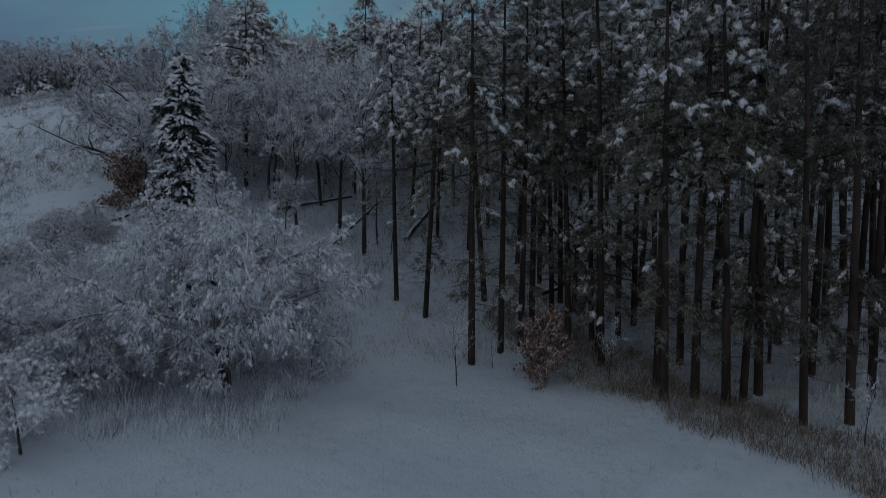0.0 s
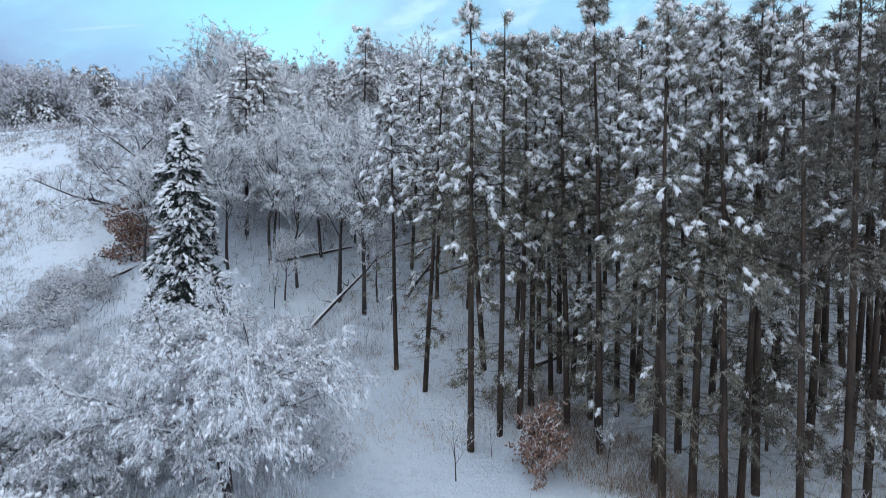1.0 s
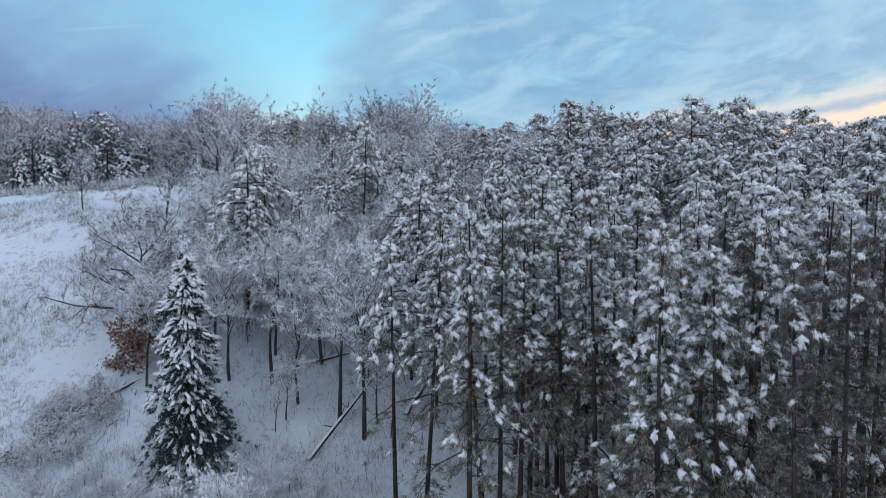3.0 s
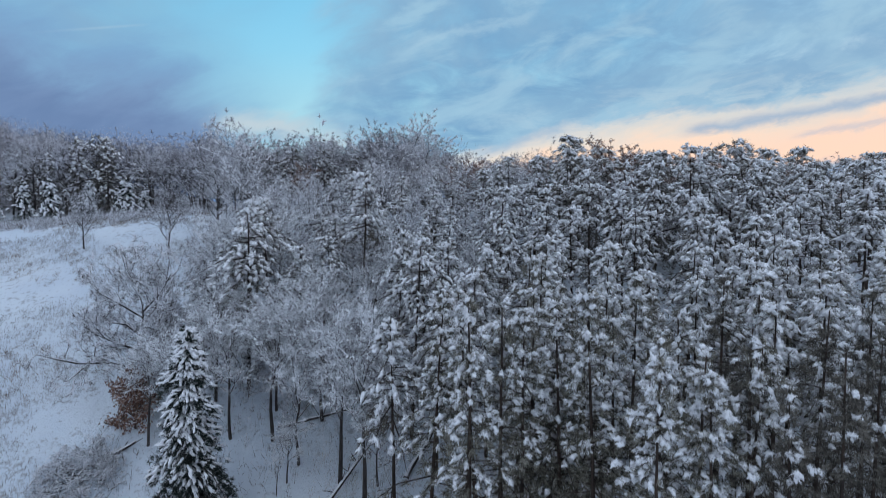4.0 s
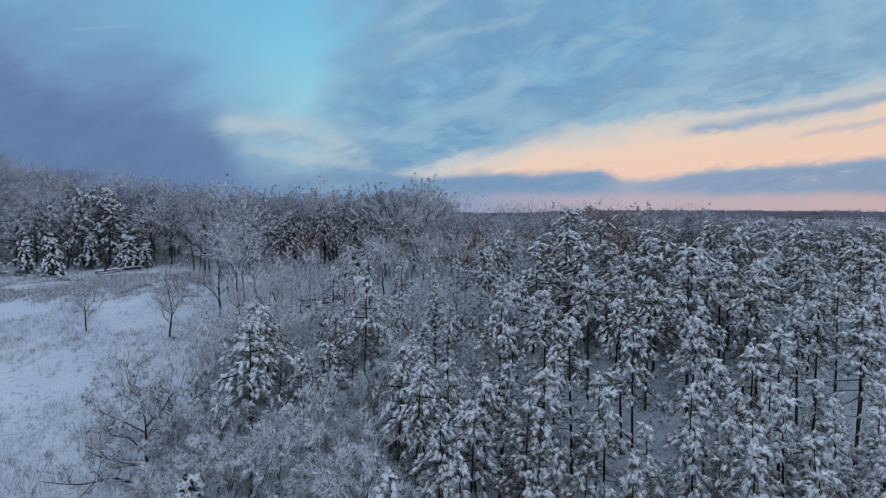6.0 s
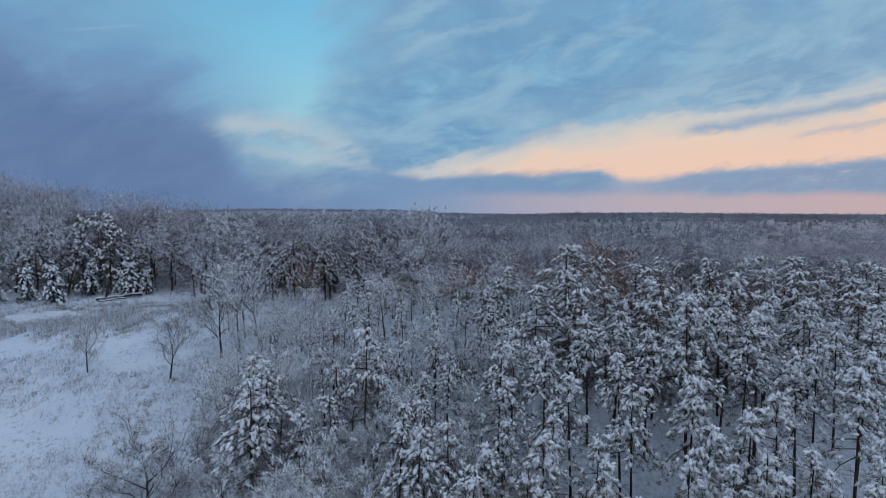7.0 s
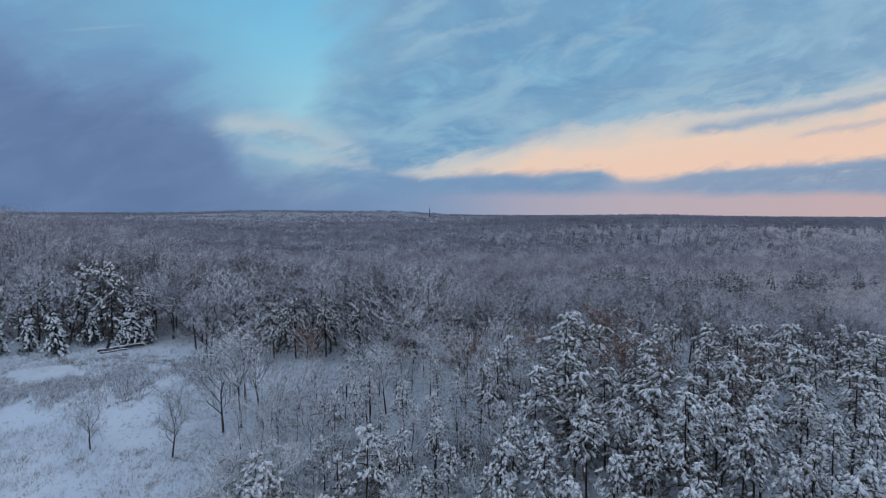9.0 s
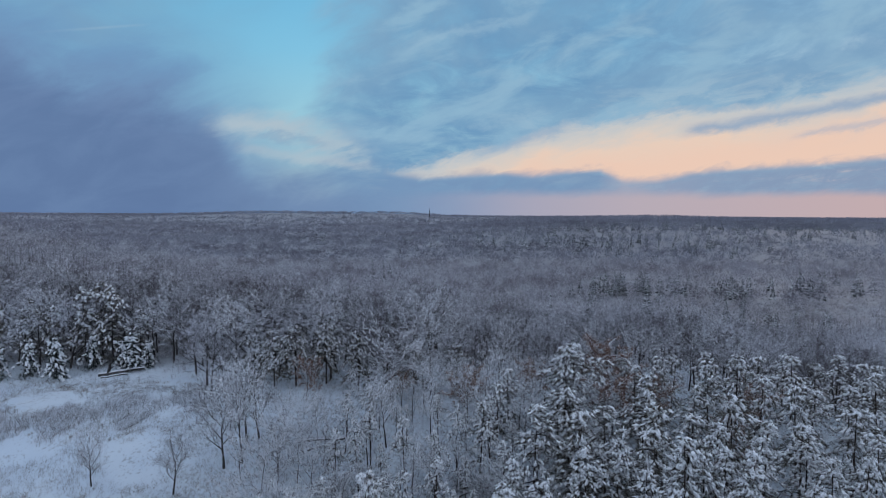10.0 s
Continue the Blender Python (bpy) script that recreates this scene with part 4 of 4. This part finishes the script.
SAPLINGS = [broadleaf(("thin leafless sapling at the wood's edge", "sapling", "tree"), 3.0, 58, 0.03, 0.5, 3, (7, 4, 3), 5, (0.25, 0.015), 0.0, 0.35, 0.012, tall=0.8, rods=3, group="saplings")]
stand(SAPLINGS, [(0.6, 22.5, 1.0), (6.9, 23.2, 0.85), (-11.2, 37.4, 1.5), (-3.4, 36.8, 1.4), (2.2, 24.4, 0.6), (-9.8, 31.0, 0.9), (12.8, 16.8, 0.8)], 43, 0.1)
oak = broadleaf(("low oak shrub holding withered rust-brown leaves", "oak_shrub", "shrub"), 3.0, 73, 0.06, 1.0, 3, (11, 6, 5), 3, (0.3, 0.02), 0.0, 0.1, 0.02, leaf=8)
oak.matrix_basis = pose(*spot(4.2, 22.6))
oak2 = copy_thing(oak, pose(*spot(-23.2, 42.2), 0, 0, 70))
oak2.scale = (1.35, 1.35, 1.6)
rust_tree = broadleaf(("oak on the slope with rusty withered leaves", "oak_tree", "tree"), 9.0, 74, 0.13, 0.9, 3, (8, 5, 4), 8, (0.5, 0.03), 0.0, 0.3, 0.04, leaf=34)
stand([rust_tree], [(21.8, 72.5, 1.0), (3.2, 75.0, 0.9), (34.0, 66.0, 0.8), (-6.0, 79.5, 0.6), (27.5, 73.0, 0.8), (22.5, 79.0, 1.1), (12.0, 78.0, 0.8), (-20.0, 82.0, 0.8), (40.0, 72.0, 0.8)], 38, 0.05)

# ---- brush, weeds and grass ----


def weeds(name, label, category, count, per, tall, width, box, inside, mat, seed, spread=0.35, foot=0.25):
    """Many thin stalks in clumps, rooted in the ground."""
    rng = np.random.default_rng(seed)
    x, y = rng.uniform(box[0], box[1], count * 3), rng.uniform(box[2], box[3], count * 3)
    ok = inside(x, y)
    x, y = x[ok][:count], y[ok][:count]
    n = len(x)
    size = rng.uniform(0.45, 1.3, n) * np.where(rng.uniform(size=n) < 0.12, 1.7, 1)
    px = np.repeat(x, per) + rng.normal(size=n * per) * foot * np.repeat(size, per)
    py = np.repeat(y, per) + rng.normal(size=n * per) * foot * np.repeat(size, per)
    P = np.stack([px, py, ground_z(px, py) - 0.04], 1)
    D = np.stack([rng.normal(size=n * per) * spread, rng.normal(size=n * per) * spread, np.ones(n * per)], 1)
    L = tall * np.repeat(size, per) * rng.uniform(0.5, 1.2, n * per)
    v1 = blades(P, D, L, width, rng)
    # side shoots
    Q = P + unit(D) * (L * rng.uniform(0.3, 0.8, n * per))[:, None]
    v2 = blades(Q, D + rng.normal(size=D.shape) * 0.7, L * 0.5, width * 0.8, rng)
    return tagged(new(name, mesh(name, *join(v1, v2), mat)), label, category, kind="stuff")


def field_np(x, y):
    right = np.where(y < 64, -25, -25 - (y - 64) * 0.5)
    return (x < right) & (x > -24 - y * 0.52) & (y > 34) & (y < 94 - (x + 40) * 0.1)


def wood_np(x, y):
    return ~field_np(x, y) & (np.abs(x) < 0.9 * y)


weeds("brush", "rimed brush and saplings under the slope's trees", "brush", 8000, 8, 0.9, 0.03, (-75, 75, 33, 112), lambda x, y: wood_np(x, y) & ((x < 2 + (y - 34) * 0.4) | (y > 60)), BRUSH, 101)
weeds("forest_brush", "thin brush under the pines", "brush", 1500, 6, 0.7, 0.02, (0, 42, 18, 50), lambda x, y: (y > 26 - 0.5 * np.maximum(0, x - 3)) & (x < 0.9 * y), BRUSH, 102)
weeds("frosted_weeds", "tall frosted weeds on the snowy bank", "weeds", 3000, 10, 0.95, 0.017, (-27, -2, 17, 36), lambda x, y: (x < -4.0 - (30 - y) * 0.15) & (np.abs(x + 16) + np.abs(y - 34.8) > 2.5), RIME, 103)
weeds("dry_grass", "dry grass poking through the snow at the wood's edge", "grass", 2000, 8, 0.40, 0.014, (-9, 24, 15.5, 41), lambda x, y: (y > 24.5 - 0.55 * np.maximum(0, x - 1)) & (x < 0.85 * y), GRASS, 104)
weeds("edge_weeds", "brown dead weeds along the foot of the pines", "weeds", 3400, 8, 0.45, 0.019, (0, 22, 11.5, 30), lambda x, y: np.abs(x - 7.9 - (22.8 - y) / 1.75 - 0.5 * np.sin(y * 1.3)) < 2.2, STRAW, 108)
weeds("path_grass", "scattered stalks on the open snow", "grass", 260, 4, 0.3, 0.012, (-12, 14, 11, 32), lambda x, y: x < 0.9 * y, GRASS, 105)
weeds("field_grass", "tufts of dry grass in the snowy field", "grass", 5200, 8, 0.36, 0.03, (-76, -22, 34, 98), lambda x, y: field_np(x, y) & (np.sin(x * 0.35 + 1.3 * np.sin(y * 0.16)) + np.sin(y * 0.5 + x * 0.12) > -0.3), TUFT, 106)
weeds("field_weeds", "belt of taller dry weeds across the upper field", "weeds", 1500, 10, 0.95, 0.028, (-66, -33, 70, 92), lambda x, y: field_np(x, y) & (np.abs(y - 79 - (x + 50) * 0.25 + 2.5 * np.sin(x * 0.7)) < 4.5), BRUSH, 107)

weeds("field_tufts", "dark clumps of dead grass standing out of the field's snow", "grass", 420, 26, 0.42, 0.03, (-76, -24, 36, 97), lambda x, y: field_np(x, y) & (np.sin(y * 0.42 + 1.7 * np.sin(x * 0.11)) > 0.15), STRAW, 109, 0.6, 0.3)

# ---- fallen trunks ----


def log(x0, y0, x1, y1, r, label, lift=(0.0, 0.0), snow=True, bark=None):
    rng = np.random.default_rng(int(abs(x0 * 7 + y0 * 13)))
    k = np.linspace(0, 1, 6)
    x, y = x0 + (x1 - x0) * k, y0 + (y1 - y0) * k
    a, b = ground_z(x0, y0) + r * 0.6 + lift[0], ground_z(x1, y1) + r * 0.5 + lift[1]
    z = np.maximum(a + (b - a) * k, ground_z(x, y) + r * 0.4)
    pts = np.stack([x, y, z], 1) + rng.normal(size=(6, 3)) * 0.04
    thing = tagged(new("fallen_log"), label, "log", "fallen trunks")
    part("trunk", mesh("trunk", *tube(pts, r * (1 - 0.5 * k), 8), bark or BARK, True), thing)
    if snow:
        part("snow", mesh("snow", *tube(pts + np.array([0, 0, r * 0.62]), r * (0.75 - 0.4 * k), 6), SNOW, True), thing, "strip of snow on top")
    n = 5
    for i in range(n):
        q = along(pts, np.array([rng.uniform(0.3, 0.95)]))
        d = unit(np.array([[rng.normal(), rng.normal(), rng.uniform(0.1, 0.9)]]))
        part("branch_stub", mesh("branch_stub", *prisms(q, q + d * rng.uniform(0.4, 1.3), np.array([r * 0.3]), np.array([r * 0.1]), 4), BARK), thing)
    return thing


LOGS = [(26.2, 47.8, 31.2, 48.2, 0.2, (0, 0)), (-10.9, 57.6, -8.2, 58.6, 0.16, (0, 0)), (-6.2, 59.0, -2.0, 60.2, 0.2, (0, 0)), (-9.6, 55.0, -5.6, 57.0, 0.13, (0, 0)),
        (3.3, 58.6, 6.2, 59.6, 0.15, (0, 0)), (2.0, 56.5, 5.0, 57.2, 0.14, (0, 0)), (-18.4, 71.0, -12.6, 71.6, 0.22, (0, 0)), (-17.0, 69.6, -13.6, 71.0, 0.16, (0, 0)), (-8.4, 35.0, -4.6, 40.5, 0.15, (0, 1.6)),
        (-2.6, 38.6, -0.2, 41.5, 0.2, (0, 1.5)), (-12.5, 42.5, -7.0, 44.0, 0.14, (0, 0.3)), (8.0, 36.0, 12.5, 31.5, 0.13, (2.2, 0)), (6.5, 38.0, 9.0, 33.5, 0.16, (2.0, 0)),
        (9.0, 56.0, 12.0, 58.6, 0.15, (0, 0.8)), (27.0, 46.0, 31.6, 44.4, 0.16, (0, 0)), (-5.0, 61.0, -1.0, 58.4, 0.13, (0, 0)), (18.0, 31.0, 22.0, 33.0, 0.15, (0, 0.5)), (5.2, 31.2, 8.4, 32.4, 0.14, (0.2, 1.0)),
        (-7.4, 62.6, -3.0, 63.0, 0.15, (0, 0)), (-6.8, 50.6, -3.6, 52.2, 0.16, (0, 0.4)), (-3.0, 52.8, 0.8, 53.2, 0.13, (0, 0)), (-12.6, 52.0, -9.8, 52.6, 0.13, (0, 0)), (0.4, 63.0, 3.8, 64.4, 0.15, (0, 0))]
for x0, y0, x1, y1, r, lift in LOGS:
    log(x0, y0, x1, y1, r, "fallen tree trunk with snow along its top", lift)
log(-24.6, 39.0, -22.4, 40.8, 0.16, "dark log lying beside the heap of branches", (0, 0.2))
log(-25.6, 42.3, -23.9, 42.0, 0.08, "thin fallen bough under the oak shrub", (0.1, 0.1))
log(-60.2, 98.2, -53.4, 100.0, 0.3, "large fallen trunk lying snow-topped at the field's end", (0, 0.4))
snag = log(-58.9, 98.6, -58.5, 98.8, 0.3, "dark broken stump standing beside the fallen trunk", (0, 1.9), False)
log(-59.4, 97.4, -55.0, 97.8, 0.2, "second trunk in the heap at the field's end", (0, 0.2))
leaning = log(-19.6, 50.4, -18.0, 51.0, 0.11, "dead pale trunk leaning against the standing trees", (0, 6.0), False, CRUST)


def brush_pile(x, y, wide, deep, n, seed):
    rng = np.random.default_rng(seed)
    thing = tagged(new("brush_pile"), "heap of cut branches lying half under snow", "brush pile")
    px, py = x + rng.normal(size=n) * wide, y + rng.normal(size=n) * deep
    mound = 0.9 * np.exp(-((px - x) / (1.6 * wide)) ** 2 - ((py - y) / (1.6 * deep)) ** 2)
    p = np.stack([px, py, ground_z(px, py) + rng.uniform(0, 1, n) * mound], 1)
    d = unit(rng.normal(size=(n, 3)) * np.array([1, 1, 0.6])) * rng.uniform(0.3, 1.0, (n, 1))
    d[:, 2] = np.abs(d[:, 2])
    part("stickwork", mesh("stickwork", *prisms(p, p + d, np.full(n, 0.026), np.full(n, 0.008), 3), BARK), thing, kind="stuff")
    q = p[::2] + np.array([0, 0, 0.07])
    part("snow", mesh("snow", *join(prisms(q, q + d[::2], np.full(len(q), 0.05), np.full(len(q), 0.02), 3)), SNOW, True), thing, "snow on the sticks", "stuff")
    return thing


brush_pile(-24.8, 37.0, 1.3, 1.5, 260, 5)
brush_pile(-26.6, 34.0, 0.8, 0.7, 90, 6)
BRAMBLE = [broadleaf(("tangled leafless bramble with snow on its stems", "bramble", "shrub"), 1.6, 87 + i, 0.03, 1.6, 3, (10, 5, 4), 9, (0.25, 0.018), 0.12, 0.05, 0.02, BRUSH, group="brambles by the heap", rods=3, loads=1, load=0.06) for i in range(2)]
stand(BRAMBLE, [(x, y, 0.9) for x, y in scatter(16, 0.9, lambda x, y: ((x + 25) / 2.6) ** 2 + ((y - 36.8) / 3.2) ** 2 < 1, (-28, -22, 33, 41), 24, [])], 47, 0.25)

# ---- the woods behind the ridge and on the hill ----


def clearing(x, y):
    """Snowy openings far out in the woods."""
    c = np.zeros(len(x), bool)
    for cx, cy, a, b in ((-620, 1750, 90, 70), (-480, 1900, 60, 60), (-330, 1500, 70, 40), (520, 2100, 120, 60), (-900, 2300, 160, 90)):
        c |= ((x - cx) / a) ** 2 + ((y - cy) / b) ** 2 < 1
    return c


def woodland():
    """Leafless crowns: twigs fan out from each tree's fork to a rounded shell."""
    rng = np.random.default_rng(90)
    near_woods, far_woods, distant, trunks = [], [], [], []
    for near, far, gap, tall, count, width, tuft in ((104, 165, 4.4, 12.5, 300, 0.05, 0.85), (165, 260, 5.2, 11.5, 190, 0.075, 1.0), (260, 480, 7.0, 12, 90, 0.17, 1.4), (480, 1000, 10.5, 12.5, 40, 0.42, 2.2), (1000, 2000, 18, 13, 18, 0.95, 4.5), (2000, 4750, 38, 13.5, 9, 2.2, 9)):
        wide = 0.98 if near < 260 else 0.84
        n = int((wide + 0.84) / 2 * (far ** 2 - near ** 2) / gap ** 2)
        y = np.sqrt(rng.uniform(near ** 2, far ** 2, n))
        x = rng.uniform(-wide, 0.84, n) * y
        ok = ~((y < 111) & (np.abs(x) < 92)) & ~clearing(x, y)
        x, y = x[ok], y[ok]
        n = len(x)
        lull = 0.5 + 0.5 * np.sin(x * 0.021 + 2 * np.sin(y * 0.013)) * np.sin(y * 0.017 + 1.5 * np.sin(x * 0.011))
        h = tall * rng.uniform(0.7, 1.1, n) * (0.85 + 0.3 * lull)
        z = ground_z(x, y)
        k = count
        a = rng.normal(size=(n, k, 3))
        a[..., 2] = np.abs(a[..., 2]) * 1.3 - 0.35
        a = unit(a)
        r = np.maximum(h * rng.uniform(0.32, 0.46, n), gap * 0.55)[:, None]
        size = np.stack([r * np.ones(k), r * np.ones(k), (h * 0.4)[:, None] * np.ones(k)], -1)
        fork = np.stack([x, y, z + h * 0.6], 1)[:, None]
        P = fork + a * size * rng.uniform(0.5, 0.98, (n, k, 1))
        D = a + rng.normal(size=a.shape) * 0.55 + np.array([0, 0, 0.25])
        L = tuft * rng.uniform(0.5, 1.3, (n, k))
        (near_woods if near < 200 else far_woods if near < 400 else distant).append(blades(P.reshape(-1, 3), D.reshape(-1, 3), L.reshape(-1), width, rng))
        if near < 250:
            b = np.stack([x, y, z - 0.3], 1)
            trunks.append(prisms(b, b + np.stack([rng.normal(size=n) * 0.4, rng.normal(size=n) * 0.4, h * 0.6], 1), np.full(n, 0.075), np.full(n, 0.035), 3))
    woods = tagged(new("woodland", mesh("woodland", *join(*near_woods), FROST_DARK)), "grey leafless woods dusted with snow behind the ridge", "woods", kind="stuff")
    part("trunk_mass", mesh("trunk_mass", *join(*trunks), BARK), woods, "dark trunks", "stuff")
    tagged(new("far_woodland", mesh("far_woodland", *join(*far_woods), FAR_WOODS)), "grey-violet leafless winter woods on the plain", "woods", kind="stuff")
    tagged(new("distant_woodland", mesh("distant_woodland", *join(*distant), DISTANT)), "winter woods reaching to the horizon, tinted blue-grey for haze", "woods", kind="stuff")


def far_conifers():
    """Dark, snow-dusted conifers in groups among the far woods."""
    rng = np.random.default_rng(91)
    spots = [(-42, 392), (-38, 400), (-50, 398), (17, 210), (13, 214), (25, 205), (60, 190), (-56, 118), (31, 120), (42, 117), (24, 128)]
    for cx, cy, sx, sy, n in ((95, 330, 16, 10, 26), (170, 330, 40, 14, 40), (230, 640, 60, 40, 60), (120, 700, 90, 40, 90), (330, 860, 120, 26, 110), (560, 900, 130, 30, 120), (-230, 900, 110, 30, 60), (20, 900, 120, 60, 60), (450, 700, 120, 60, 60), (140, 240, 30, 20, 14)):
        spots += [(cx + rng.normal() * sx, cy + rng.normal() * sy) for _ in range(n)]
    x, y = np.array(spots).T
    h = rng.uniform(9, 15, len(x))
    z = ground_z(x, y)
    dark, white = [], []
    for i in range(len(x)):
        far = math.hypot(x[i], y[i])
        k = int(np.clip(26000 / far, 26, 150))
        w = max(0.12, far * 0.0012)
        u = rng.uniform(0, 1, k)
        a = rng.uniform(0, 6.28, k)
        rr = (1 - u) * h[i] * 0.17 + 0.1
        P = np.stack([x[i] + np.cos(a) * rr * 0.4, y[i] + np.sin(a) * rr * 0.4, z[i] + 1.0 + u * (h[i] - 1)], 1)
        D = np.stack([np.cos(a), np.sin(a), np.full(k, -0.25)], 1)
        dark.append(blades(P, D, rr * 1.1, w * 2.2, rng))
        m = rng.uniform(size=k) < 0.8
        white.append(blades(P[m] + np.array([0, 0, 0.15]), D[m], rr[m] * 1.0, w * 1.4, rng))
    wood = tagged(new("far_conifers"), "distant dark conifers dusted with snow", "conifers", kind="stuff")
    part("foliage", mesh("foliage", *join(*dark), SPRUCE_NEEDLES), wood, kind="stuff")
    part("snow", mesh("snow", *join(*white), SNOW), wood, "snow on the boughs", "stuff")


woodland()
far_conifers()

# ---- a mast far off ----
mast = tagged(new("radio_mast"), "thin grey radio mast on the horizon", "mast")
mx, my, mz = spot(-72, 3000, -1)
b = np.array([[mx, my, mz]])
part("pole", mesh("pole", *prisms(b, b + np.array([[0, 0, 62.0]]), np.array([2.2]), np.array([0.6]), 4), BARK), mast)
part("platform", mesh("platform", *prisms(b + np.array([[0, 0, 40.0]]), b + np.array([[0, 0, 44.0]]), np.array([3.0]), np.array([3.0]), 6), BARK), mast)
